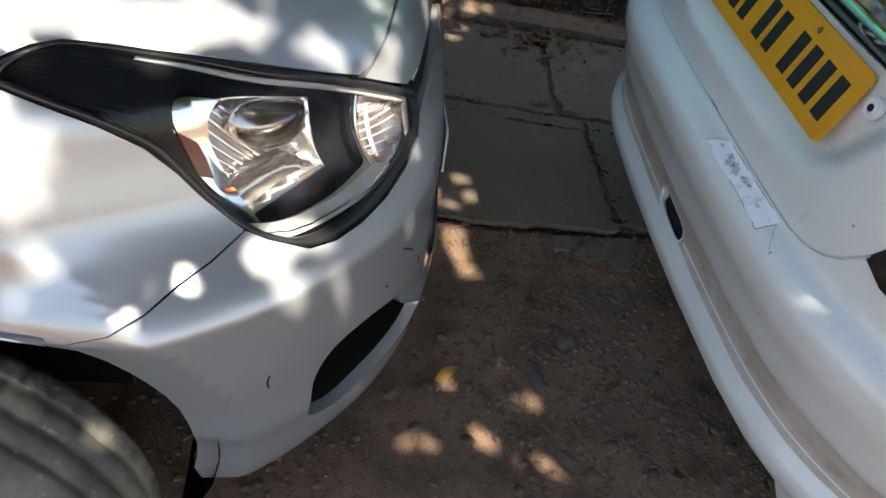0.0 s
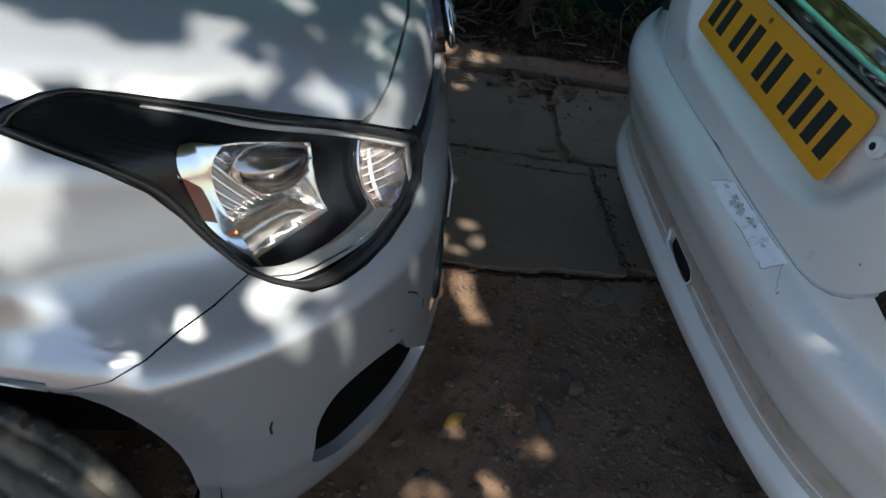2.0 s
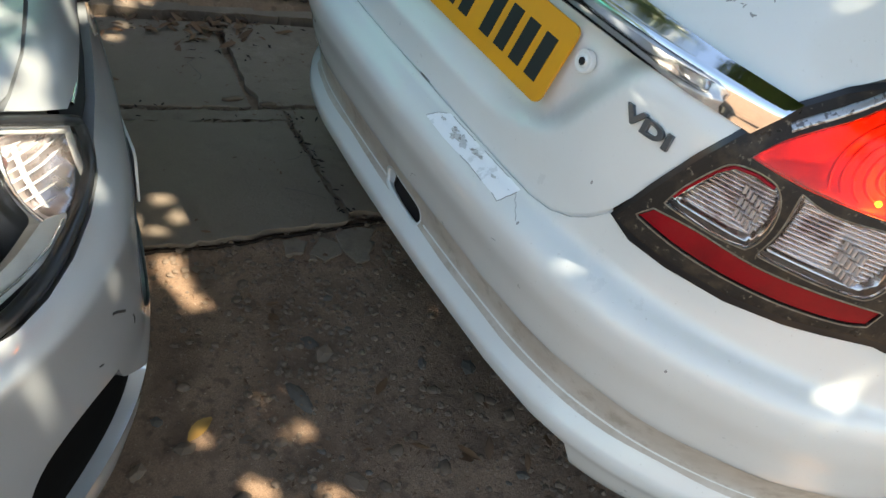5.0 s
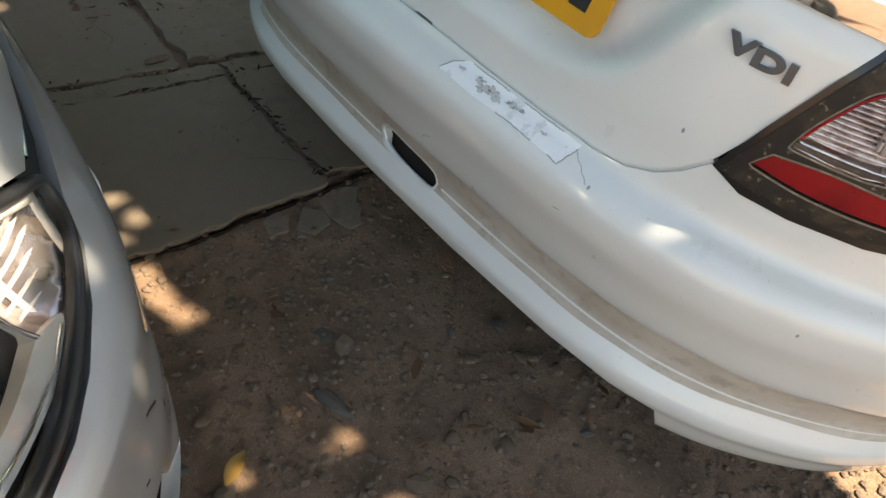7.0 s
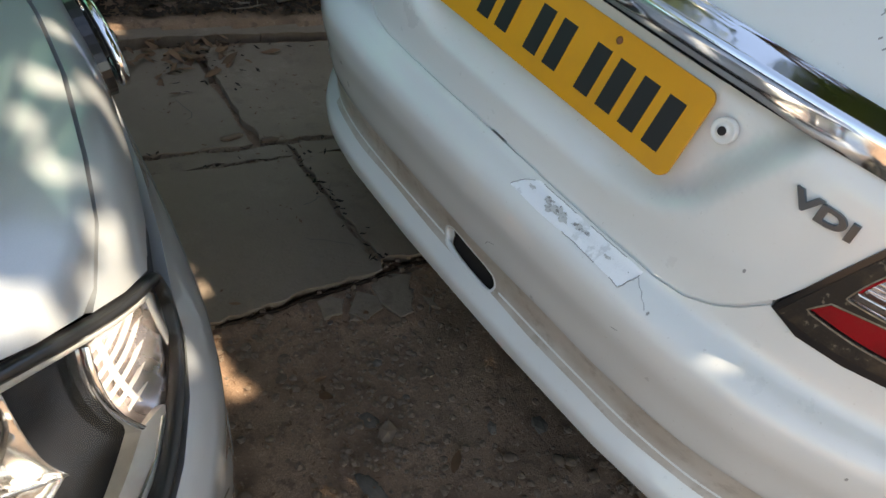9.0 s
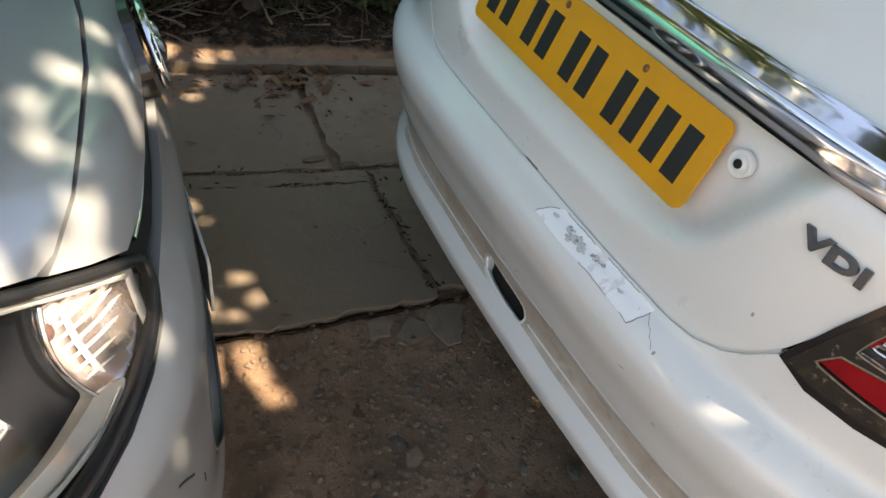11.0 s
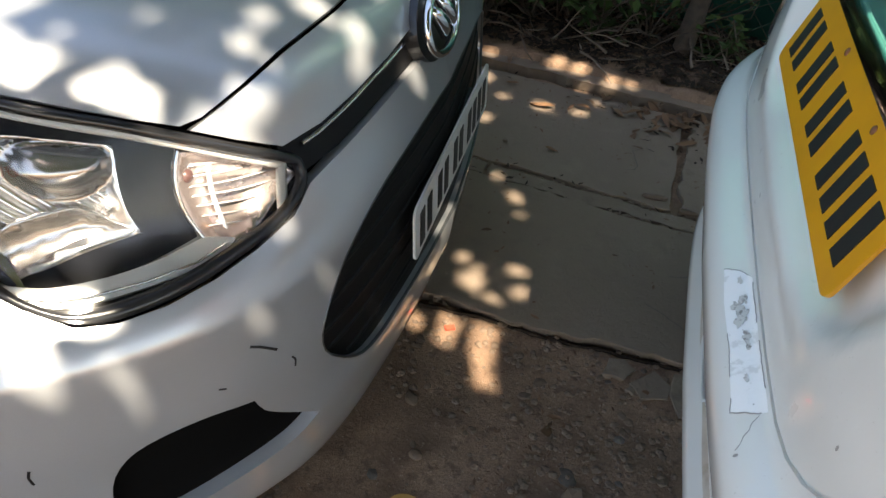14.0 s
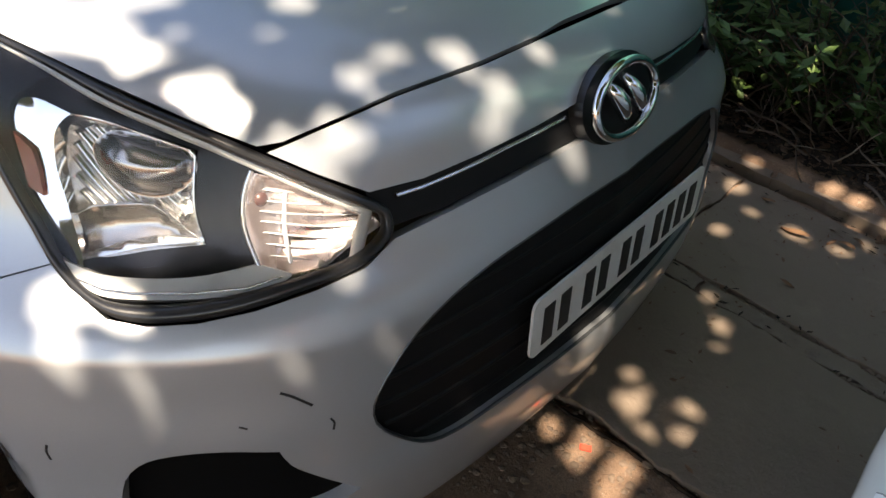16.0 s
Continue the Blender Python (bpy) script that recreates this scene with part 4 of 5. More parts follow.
# tail lamps
TAIL_LAMP = [(.436, .661), (.462, .708), (.489, .758), (.517, .806), (.539, .840), (.567, .870), (.608, .899), (.66, .905), (.71, .895), (.76, .86), (.80, .81), (.825, .745), (.81, .69), (.770, .672), (.755, .674), (.704, .666), (.662, .660), (.595, .655), (.519, .654), (.467, .656)]
for side in (1, -1):
    def flip2(poly):
        return poly if side > 0 else mirrored(poly)
    lamp = new("tail_lamp")
    lamp.parent = white_car
    tagged(lamp, "grimy red and clear tail lamp, lit" if side > 0 else "grimy red and clear tail lamp")
    strip_p = smooth_outline([(.461, .676), (.475, .690), (.529, .694), (.604, .692), (.670, .695), (.738, .701), (.734, .685), (.709, .678), (.651, .672), (.583, .670), (.520, .671)], .006, (0, 1, 5, 6))
    clear_a = smooth_outline([(.483, .702), (.492, .725), (.512, .757), (.526, .771), (.551, .775), (.573, .772), (.587, .757), (.592, .735), (.589, .714), (.582, .704), (.553, .701), (.522, .701)], .005, (0, 9))
    clear_b = smooth_outline([(.597, .704), (.603, .735), (.600, .776), (.622, .771), (.654, .771), (.712, .780), (.722, .765), (.727, .740), (.718, .712), (.699, .706), (.661, .704), (.627, .704)], .005, (0, 2, 5))
    red_p = smooth_outline([(.535, .785), (.551, .811), (.576, .837), (.593, .854), (.607, .875), (.632, .873), (.662, .862), (.700, .832), (.722, .793), (.708, .788), (.672, .785), (.635, .783), (.598, .782), (.565, .783)], .006, (0, 4, 8))
    side_p = smooth_outline([(.742, .770), (.745, .742), (.750, .705), (.790, .706), (.806, .745), (.795, .775)], .008)
    holes = [flip2(strip_p), flip2(clear_a), flip2(clear_b), flip2(red_p), flip2(side_p)]
    panel("lamp_frame", TAIL, flip2(shrink(TAIL_LAMP, .001)), GRIME, lamp, holes, lift=.004, depth=.018, grid=.012, label="grimy dark lamp frame")
    panel("lamp_seal", TAIL, flip2(shrink(TAIL_LAMP, -.006)), DARK, lamp, [flip2(shrink(TAIL_LAMP, .004))], lift=.003, depth=.012, grid=.03, label="black rubber seal")
    panel("reflector_strip", TAIL, flip2(shrink(strip_p, .001)), RED_STRIP, lamp, lift=.001, depth=.006, grid=.02, label="dull red reflector strip")
    for poly, facets, lens, nm, step in ((clear_a, FACET, HAZY, "reverse_lens", .011), (clear_b, FACET, HAZY, "turn_lens", .013), (red_p, RED_FACET, RED_LENS, "brake_lens", .016), (side_p, FACET, HAZY, "side_lens", .011)):
        deep = dome(TAIL, flip2(poly), .030)

        panel("bowl", TAIL, flip2(shrink(poly, -.002)), facets, lamp, lift=-.010, depth=0, dish=deep, grid=.006)
        if nm != "brake_lens":
            low, high = min(q[1] for q in poly), max(q[1] for q in poly)
            for v in np.arange(low + .006, high - .004, .0050):
                line = clipped([(s, v + .03 * (s - .6)) for s in np.linspace(.48, .81, 120)], poly, .006)
                if len(line) > 4:
                    band_along("bowl_flute", TAIL, flip2(line), .0044, facets, lamp, -.020, .003)
        else:
            for k in range(5):
                r = .020 + .011 * k
                line = [(.672 + r * math.cos(a), .828 + r * math.sin(a)) for a in np.linspace(2.0, 4.6, 30)]
                line = clipped(line, poly, .006)
                if len(line) > 4:
                    band_along("bowl_flute", TAIL, flip2(line), .0035, facets, lamp, -.016, .003)
        g = panel(nm, TAIL, flip2(shrink(poly, .0005)), lens, lamp, lift=.003, depth=.004, grid=.012, label={"brake_lens": "red brake lens", "reverse_lens": "clear reversing lens", "turn_lens": "clear turn lens", "side_lens": "clear side lens"}[nm])
        g.visible_shadow = False
    for poly in (clear_a, clear_b, strip_p):
        band_along("lens_rim", TAIL, flip2(shrink(poly, -.0012)), .0022, DUSTY_RIM, lamp, .0035, .002, True)
    band_along("upper_border", TAIL, flip2([(.549, .824), (.560, .836), (.574, .850), (.588, .866), (.600, .883), (.612, .889), (.630, .889)]), .011, SKY_BORDER, lamp, .0045, .0015, label="speckled upper border with a painted pale sky reflection")
    band_along("lens_border", TAIL, flip2([(.487, .712), (.494, .727), (.513, .757), (.527, .770), (.551, .773), (.573, .770)]), .004, RED_STRIP, lamp, .003, .003)
    for k in range(5):
        for j in range(3):
            for s0, v0 in ((.548, .756), (.668, .750)):
                s, v = s0 + k * .0062 + .002 * j, v0 - j * .0125 - .002 * k
                band_along("bright_facet", TAIL, flip2([(s, v), (s + .0005, v - .0085)]), .0042, BRIGHT_FACET, lamp, -.0100 + .001 * ((k + j) % 2), .004)
    if side > 0:
        bm = bmesh.new()
        bmesh.ops.create_uvsphere(bm, u_segments=16, v_segments=10, radius=.0055)
        bmesh.ops.translate(bm, verts=bm.verts, vec=on_skin(TAIL, .672, .828, -.012).translation)
        part("bulb", bm, LIT, lamp, "glowing brake bulb", True)
        bm = bmesh.new()
        bmesh.ops.create_uvsphere(bm, u_segments=12, v_segments=8, radius=.0035)
        bmesh.ops.translate(bm, verts=bm.verts, vec=on_skin(TAIL, .668, .797, -.008).translation)
        part("bulb", bm, LIT, lamp, "glowing brake bulb", True)
    rear_wing = [(.757, .6735), (.806, .6605), (.862, .6415), (.982, .6015), (1.152, .5615)] + sorted([p for p in REAR_ARCH if p[1] >= .52 or TAIL.at(*p)[0] > 1.55], key=lambda p: p[0]) + [(2.3, .2), (2.6, .2), (2.6, 1.0), (2.0, 1.02), (1.2, 1.02), (.95, 1.0), (.80, 1.02), (.65, 1.0), (.625, .95), (.600, .907), (.66, .909), (.712, .899), (.763, .863), (.804, .812), (.829, .745), (.813, .687), (.772, .669)]
    panel("rear_wing", TAIL, flip2(shrink(rear_wing, GAP / 2)), WHITE, white_car, grid=.03, depth=.015)
    wheel(white_car, 1.55, -side * .755, .285, .17, 0, -side)
    bm = bmesh.new()
    ring = []
    for k in range(25):
        a = math.pi * (k / 24 * 1.16 - .08)
        ring.append([bm.verts.new((1.55 + .37 * math.cos(a), -side * o, .27 + .37 * math.sin(a))) for o in (.82, .50)])
    for a, b in zip(ring, ring[1:]):
        bm.faces.new((a[0], a[1], b[1], b[0]))
    bm.faces.new([r[1] for r in ring])
    part("arch_liner", bm, LINER, white_car, "black wheel arch liner")
bm = bmesh.new()
loft = [(1.30, .60, 1.10, .3), (1.62, .60, 1.12, .3), (2.05, .58, 1.44, .24), (2.5, .58, 1.50, .22), (3.2, .58, 1.48, .22), (3.95, .66, 1.08, .26), (4.5, .66, .88, .26), (4.72, .62, .62, .28)]
rows = []
for x, half, top, low in loft:
    outer = .80 if x < 2 or x > 4.4 else .85
    rows.append([bm.verts.new((x, a, z)) for a, z in ((-outer, low), (-outer, .62), (-outer + .03, .95 if top > 1 else top * .9), (-half, top - .05), (-half * .7, top), (half * .7, top), (half, top - .05), (outer - .03, .95 if top > 1 else top * .9), (outer, .62), (outer, low))])
for a, b in zip(rows, rows[1:]):
    for k in range(9):
        bm.faces.new((a[k], b[k], b[k + 1], a[k + 1]))
bm.faces.new(rows[-1])
bm.faces.new(rows[0])
bmesh.ops.recalc_face_normals(bm, faces=bm.faces)
part("cabin", bm, WHITE, white_car, smooth=True)
bm = bmesh.new()
box(bm, 2.85, 0, .30, 3.3, 1.3, .14)
part("underbody", bm, BLACK, white_car, "black underbody")
for y in (-.755, .755):
    wheel(white_car, 3.85, y, .285, .17, 0, -1 if y < 0 else 1)

# windows of both cars
GLASS = mat("dark_car_glass", (0.015, 0.018, 0.02), 0.04, coat=0.5, spots=[((0.05, 0.048, 0.042), 3.0, 0.5, 0.8, 0.4)])


def pane(name, corners, parent, label, thick=.006):
    """A sheet of glass a little proud of the bodywork."""
    c = [Vector(q) for q in corners]
    nrm = (c[1] - c[0]).cross(c[3] - c[0]).normalized()
    mid = sum(c, Vector()) / 4
    body = Vector((mid.x, parent_middle[parent.name], .8))
    if nrm.dot(mid - body) < 0:
        nrm = -nrm
    bm = bmesh.new()
    out = [bm.verts.new(q + nrm * thick) for q in c]
    low = [bm.verts.new(q - nrm * .004) for q in c]
    bm.faces.new(out)
    for i in range(4):
        bm.faces.new((out[i - 1], out[i], low[i], low[i - 1]))
    bmesh.ops.recalc_face_normals(bm, faces=bm.faces)
    bmesh.ops.bevel(bm, geom=[e for e in bm.edges if e.verts[0] in out and e.verts[1] in out], offset=.004, segments=1, affect="EDGES")
    return part(name, bm, GLASS, parent, label)


parent_middle = {silver_car.name: .25, white_car.name: 0.0}


def side_panes(parent, middle, stations):
    """Door windows between stations (x, sill half-width, sill z, roof half-width, roof z)."""
    for sgn in (-1, 1):
        for a, b in stations:
            q = []
            for (x, w0, z0, w1, z1), t in ((a, .10), (b, .10), (b, .90), (a, .90)):
                q.append((x, middle + sgn * (w0 + (w1 - w0) * t), z0 + (z1 - z0) * t))
            pane("door_window", q, parent, "dark door window")


pane("windscreen", [(-.90, .25 - .47, .978), (-.90, .25 + .47, .978), (-1.21, .25 + .42, 1.281), (-1.21, .25 - .42, 1.281)], silver_car, "dark windscreen")
pane("rear_window", [(-3.05, .25 - .40, 1.254), (-3.05, .25 + .40, 1.254), (-3.30, .25 + .44, 1.026), (-3.30, .25 - .44, 1.026)], silver_car, "dark rear window")
side_panes(silver_car, .25, (((-1.32, .805, .90, .612, 1.285), (-1.60, .805, .90, .58, 1.39)), ((-1.64, .805, .90, .58, 1.39), (-2.10, .805, .90, .58, 1.395)), ((-2.18, .805, .90, .58, 1.395), (-2.50, .805, .90, .58, 1.40)), ((-2.54, .805, .90, .582, 1.39), (-2.90, .805, .90, .596, 1.28))))
pane("rear_window", [(1.68, -.41, 1.165), (1.68, .41, 1.165), (2.00, .40, 1.403), (2.00, -.40, 1.403)], white_car, "dark rear window")
pane("windscreen", [(3.28, -.41, 1.437), (3.28, .41, 1.437), (3.86, .45, 1.128), (3.86, -.45, 1.128)], white_car, "dark windscreen")
side_panes(white_car, 0.0, (((2.10, .82, .95, .58, 1.392), (2.48, .82, .95, .58, 1.45)), ((2.54, .82, .95, .58, 1.45), (3.14, .82, .95, .58, 1.43)), ((3.22, .82, .95, .583, 1.425), (3.60, .82, .95, .62, 1.22))))

# ---- ground, kerb and backdrop ----
rng = np.random.default_rng(7)


def spread(inner0, inner1, step, far):
    """Even steps inside, growing steps out to the far edge."""
    mid = list(np.arange(inner0, inner1 + 1e-6, step))
    out, d, x = [], step, inner1
    while x < far:
        d *= 1.35
        x += d
        out.append(x)
    low, d, x = [], step, inner0
    while x > -far:
        d *= 1.35
        x -= d
        low.append(x)
    return np.array(low[::-1] + mid + out)


def ground_height(x, y):
    p = Vector((x, y, 0))
    h = noise.fractal(p * 3.0, 1.0, 2.0, 4) * .010 + noise.fractal(p * 22.0, 1.0, 2.0, 3) * .0045
    h *= max(0.0, 1 - max(0, math.hypot(x, y) - 3) / 4)
    if .10 < y <= .30:
        h += .016 * ((y - .10) / .20) ** 2
    if y > .30:
        h = .016 + h * .5 - .028 * max(0.0, 1 - (y - .30) / .05)
    if y > 1.36 - .1 * (x - .2):
        h = .035 + h * 2 + min(.12, (y - 1.36) * .08)
    return h


gx, gy = spread(-.9, 1.3, .02, 400), spread(-.9, 2.0, .02, 400)
verts = [(x, y, ground_height(x, y)) for y in gy for x in gx]
nx = len(gx)
faces = [(j * nx + i, j * nx + i + 1, (j + 1) * nx + i + 1, (j + 1) * nx + i) for j in range(len(gy) - 1) for i in range(nx - 1)]
mesh = bpy.data.meshes.new("ground")
mesh.from_pydata(verts, [], faces)
mesh.shade_smooth()
tagged(link("ground", mesh, DIRT), "bare brown earth strewn with gravel and dry leaves", "ground", kind="structure")


def rock(bm, m, seed, detail=1, squash=.7):
    r = bmesh.ops.create_icosphere(bm, subdivisions=detail, radius=1)
    for v in r["verts"]:
        v.co *= 1 + .35 * noise.noise(v.co * 1.3 + Vector((seed * 7.3, seed * 1.7, 0)))
        v.co.z *= squash
    bmesh.ops.transform(bm, matrix=m, verts=r["verts"])


def pebble_mesh(points, sizes, seed):
    """Many small stones joined into one mesh."""
    base = []
    for k in range(6):
        bm = bmesh.new()
        rock(bm, Matrix(), k + seed, 1, .45)
        base.append((np.array([tuple(v.co) for v in bm.verts]), [tuple(v.index for v in f.verts) for f in bm.faces]))
        bm.free()
    vs, fs = [], []
    for k, (p, r) in enumerate(zip(points, sizes)):
        bv, bf = base[k % 6]
        a = k * 2.4
        rot = np.array([[math.cos(a), -math.sin(a), 0], [math.sin(a), math.cos(a), 0], [0, 0, 1]])
        o = len(vs)
        vs += [tuple(q) for q in (bv * r) @ rot.T + np.array(p)]
        fs += [tuple(i + o for i in f) for f in bf]
    me = bpy.data.meshes.new("gravel")
    me.from_pydata(vs, [], fs)
    return me


pts, sizes = [], []
while len(pts) < 10500:
    x, y = rng.uniform(-.5, 1.6), rng.uniform(-1.0, .30)
    if noise.noise(Vector((x * 3, y * 3, 4))) + .35 < rng.uniform(0, 1) * .9 and y < .2:
        continue
    r = .0012 + .0085 * rng.random() ** 4
    pts.append((x, y, ground_height(x, y) + r * .3))
    sizes.append(r)
tagged(link("gravel", pebble_mesh(pts, sizes, 1), GRAVEL), "fine gravel scattered over the earth", "gravel", kind="stuff")
pts, sizes = [], []
for k in range(1500):
    t = rng.random()
    if k % 3 == 0:
        x, y = .690 + rng.normal(0, .006), .29 + .42 * t
    elif k % 3 == 1:
        x = -.1 + 1.1 * t
        y = .752 - .10 * (x - .2) + rng.normal(0, .005)
    else:
        x = -.1 + 1.1 * t
        y = .811 - .10 * (x - .2) + rng.normal(0, .005)
    r = .0015 + .0055 * rng.random() ** 3
    pts.append((x, y, .024 + r * .3))
    sizes.append(r)
tagged(link("gravel", pebble_mesh(pts, sizes, 5), GRAVEL), "crumbled stone filling the slab joints", "gravel", kind="stuff")
pts, sizes = [], []
for _ in range(1400):
    x, y = rng.uniform(.75, 1.5), rng.uniform(-1.0, -.35)
    r = .002 + .007 * rng.random() ** 3
    pts.append((x, y, ground_height(x, y) + r * .3))
    sizes.append(r)
tagged(link("gravel", pebble_mesh(pts, sizes, 3), GRAVEL), "coarse pale gravel beside the white car", "gravel", kind="stuff")

for k, (x, y, r) in enumerate(((.472, -.018, .020), (.776, -.306, .011), (.742, -.250, .012), (.757, -.262, .010), (.546, -.159, .006), (.578, -.28, .008), (.409, -.139, .032), (.30, .02, .007), (.62, .02, .006), (.35, .215, .006),
                              (.69, -.10, .007), (.66, -.20, .010), (.53, -.30, .012), (.60, -.36, .014), (.48, -.36, .010), (.25, -.30, .012), (.33, -.40, .009), (.74, .05, .008), (.18, .05, .012), (.22, -.06, .010))):
    bm = bmesh.new()
    rock(bm, pose(0, 0, 0, 0, 0, k * 47) @ Matrix.Diagonal((r * 1.3, r * (.5 if r > .03 else 1), r * (.2 if r > .015 else .7), 1)), k, 2, .7)
    st = part("stone", bm, DARKSTONE if r > .015 else GRAVEL, None, "", True)
    st.location = (x, y, ground_height(x, y) + (r * .2 if r < .015 else -.001))
    tagged(st, "small brown stone half sunk in earth", "stone", "loose stones")


for k in range(60):
    x, y = rng.uniform(.10, .98), rng.uniform(-.62, .24)
    r = .006 + .013 * rng.random() ** 2
    bm = bmesh.new()
    rock(bm, pose(0, 0, 0, rng.uniform(-15, 15), rng.uniform(-15, 15), rng.uniform(0, 360)) @ Matrix.Diagonal((r * 1.4, r, r * .55, 1)), k + 60, 1, .8)
    st = part("stone", bm, GRAVEL if k % 3 else DARKSTONE)
    st.location = (x, y, ground_height(x, y) + r * .12)
    tagged(st, "angular brown stone half sunk in earth", "stone", "loose stones")


def leaf_mesh(name, length, width, curl, seed, segments=5):
    """One leaf blade, folded along its rib and curled."""
    vs, fs = [], []
    for i in range(segments + 1):
        t = i / segments
        w = width * math.sin(math.pi * min(1, t * .93 + .04)) ** .8 * (1 - .25 * t)
        z = curl * math.sin(t * 2.6 + seed) * length
        for o in (-1, 0, 1):
            vs.append((t * length - length / 2, o * w / 2, z + abs(o) * width * .22 * math.sin(seed * 3 + t * 2)))
    for i in range(segments):
        for o in range(2):
            a = i * 3 + o
            fs.append((a, a + 3, a + 4, a + 1))
    me = bpy.data.meshes.new(name)
    me.from_pydata(vs, [], fs)
    me.shade_smooth()
    return me


leaf_kinds = [leaf_mesh("fallen_leaf", .05 + .012 * k, .020 + .004 * k, .10 + .03 * k, k) for k in range(4)]
for me in leaf_kinds:
    me.materials.append(DRY_LEAF)
OCHRE = mat("ochre_leaf", (0.36, 0.20, 0.05), 0.7)
leaf_spots = [(.222, -.161, 1.0, 30), (.432, .077, .35, 80), (.438, .096, .4, 10), (.64, -.33, 1.0, 100), (.69, -.36, .9, 60), (.60, .20, .5, 20), (.36, .30, .3, 150), (.25, .48, .4, 60), (.21, .53, .5, 200), (.50, .55, .25, 30),
              (.30, .92, .5, 15), (.18, .93, .6, 70), (.26, 1.0, .4, 120), (.52, 1.02, .5, 10), (.55, 1.12, .5, 170), (.45, 1.2, .6, 60),
              (0.805, -0.341, 0.45, 0), (0.816, -0.383, 0.57, 67), (0.876, -0.420, 0.69, 134), (0.898, -0.450, 0.81, 201), (0.738, -0.274, 0.45, 268), (0.574, -0.309, 0.57, 335), (0.566, -0.163, 0.69, 42), (0.422, 0.078, 0.81, 109), (0.478, -0.287, 0.45, 176), (0.750, -0.410, 0.57, 243), (0.652, -0.355, 0.69, 310)]
for k in range(34):
    leaf_spots.append((rng.uniform(.45, .85) if k % 3 else rng.uniform(.0, .5), rng.uniform(1.12, 1.34), rng.uniform(.4, 1.0), rng.uniform(0, 360)))
for k in range(40):
    leaf_spots.append((rng.normal(.64, .09), rng.normal(1.20, .06), rng.uniform(.5, 1.1), rng.uniform(0, 360)))
for k, (x, y, sc, a) in enumerate(leaf_spots):
    lf = new("fallen_leaf", leaf_kinds[k % 4])
    top = .036 if y > .29 else ground_height(x, y) + .006
    lf.matrix_basis = pose(x, y, top + .006 * sc, rng.uniform(-12, 12), rng.uniform(-10, 10), a) @ Matrix.Scale(sc, 4)
    tagged(lf, "curled dry brown leaf", "leaf", "fallen leaves")
    if k == 0:
        lf.scale = (1.1, 1.5, 1)
        lf.material_slots[0].link = "OBJECT"
        lf.material_slots[0].material = OCHRE
bm = bmesh.new()
box(bm, 0, 0, 0, .020, .012, .002)
mark = part("red_scrap", bm, REDPAINT)
mark.matrix_basis = pose(.203, .236, ground_height(.203, .236) + .004, 4, 5, 30)
tagged(mark, "small bright red scrap on the earth", "scrap")

# crumbs of leaf and bark on the earth and the slabs
vs, fs = [], []
for k in range(1500):
    on_slab = k % 3 == 0
    x, y = rng.uniform(-.1, 1.1), rng.uniform(.3, 1.3) if on_slab else rng.uniform(-.75, .28)
    if noise.noise(Vector((x * 4, y * 4, 9))) < -.05:
        continue
    L, w, a = rng.uniform(.004, .018), rng.uniform(.002, .007), rng.uniform(0, 6.28)
    c = np.array((x, y, .037 if on_slab else ground_height(x, y) + .004))
    u = np.array((math.cos(a), math.sin(a), rng.uniform(-.2, .2))) * L / 2
    v = np.array((-math.sin(a), math.cos(a), rng.uniform(-.4, .4))) * w / 2
    o = len(vs)
    vs += [tuple(c - u), tuple(c + v), tuple(c + u), tuple(c - v)]
    fs.append((o, o + 1, o + 2, o + 3))
me = bpy.data.meshes.new("leaf_crumbs")
me.from_pydata(vs, [], fs)
tagged(link("leaf_crumbs", me, DRY_LEAF), "crumbs of dry leaf on earth and slabs", "litter", kind="stuff")

# dark rotten leaf blown along the joints and against the kerb
vs, fs = [], []
for k in range(150):
    x = rng.uniform(-.1, 1.0)
    if k % 4 == 0:
        y = rng.choice((.752, .811)) + rng.normal(0, .012)
    elif k % 4 == 1:
        x, y = rng.normal(.63, .07), rng.uniform(1.05, 1.32)
    elif k % 4 == 2:
        y = 1.30 - abs(rng.normal(0, .05))
    else:
        x, y = rng.normal(.69, .012), rng.uniform(.30, .72)
    y -= .1 * (x - .2) if k % 4 != 3 else 0
    L, w, a = rng.uniform(.006, .030), rng.uniform(.003, .010), rng.uniform(0, 6.28)
    c = np.array((x, y, .0385))
    u = np.array((math.cos(a), math.sin(a), rng.uniform(-.15, .15))) * L / 2
    v = np.array((-math.sin(a), math.cos(a), rng.uniform(-.4, .4))) * w / 2
    o = len(vs)
    vs += [tuple(c - u), tuple(c + v - u * .3), tuple(c + u), tuple(c - v + u * .2)]
    fs.append((o, o + 1, o + 2, o + 3))
me = bpy.data.meshes.new("rotten_leaf_crumbs")
me.from_pydata(vs, [], fs)
tagged(link("rotten_leaf_crumbs", me, LITTER), "dark rotten leaf crumbs along the slab joints", "litter", kind="stuff")

# soil litter behind the kerb
vs, fs = [], []
for k in range(6500):
    x, y = rng.uniform(-.6, 1.6), rng.uniform(1.40, 1.80)
    y -= .1 * (x - .2)
    L, w, a = rng.uniform(.012, .05), rng.uniform(.005, .018), rng.uniform(0, 6.28)
    tilt = rng.uniform(-.5, .5)
    c = np.array((x, y, ground_height(x, y) + .010))
    u = np.array((math.cos(a), math.sin(a), tilt * .6)) * L / 2
    v = np.array((-math.sin(a), math.cos(a), rng.uniform(-.5, .5))) * w / 2
    o = len(vs)
    vs += [tuple(c - u), tuple(c + v), tuple(c + u), tuple(c - v)]
    fs.append((o, o + 1, o + 2, o + 3))
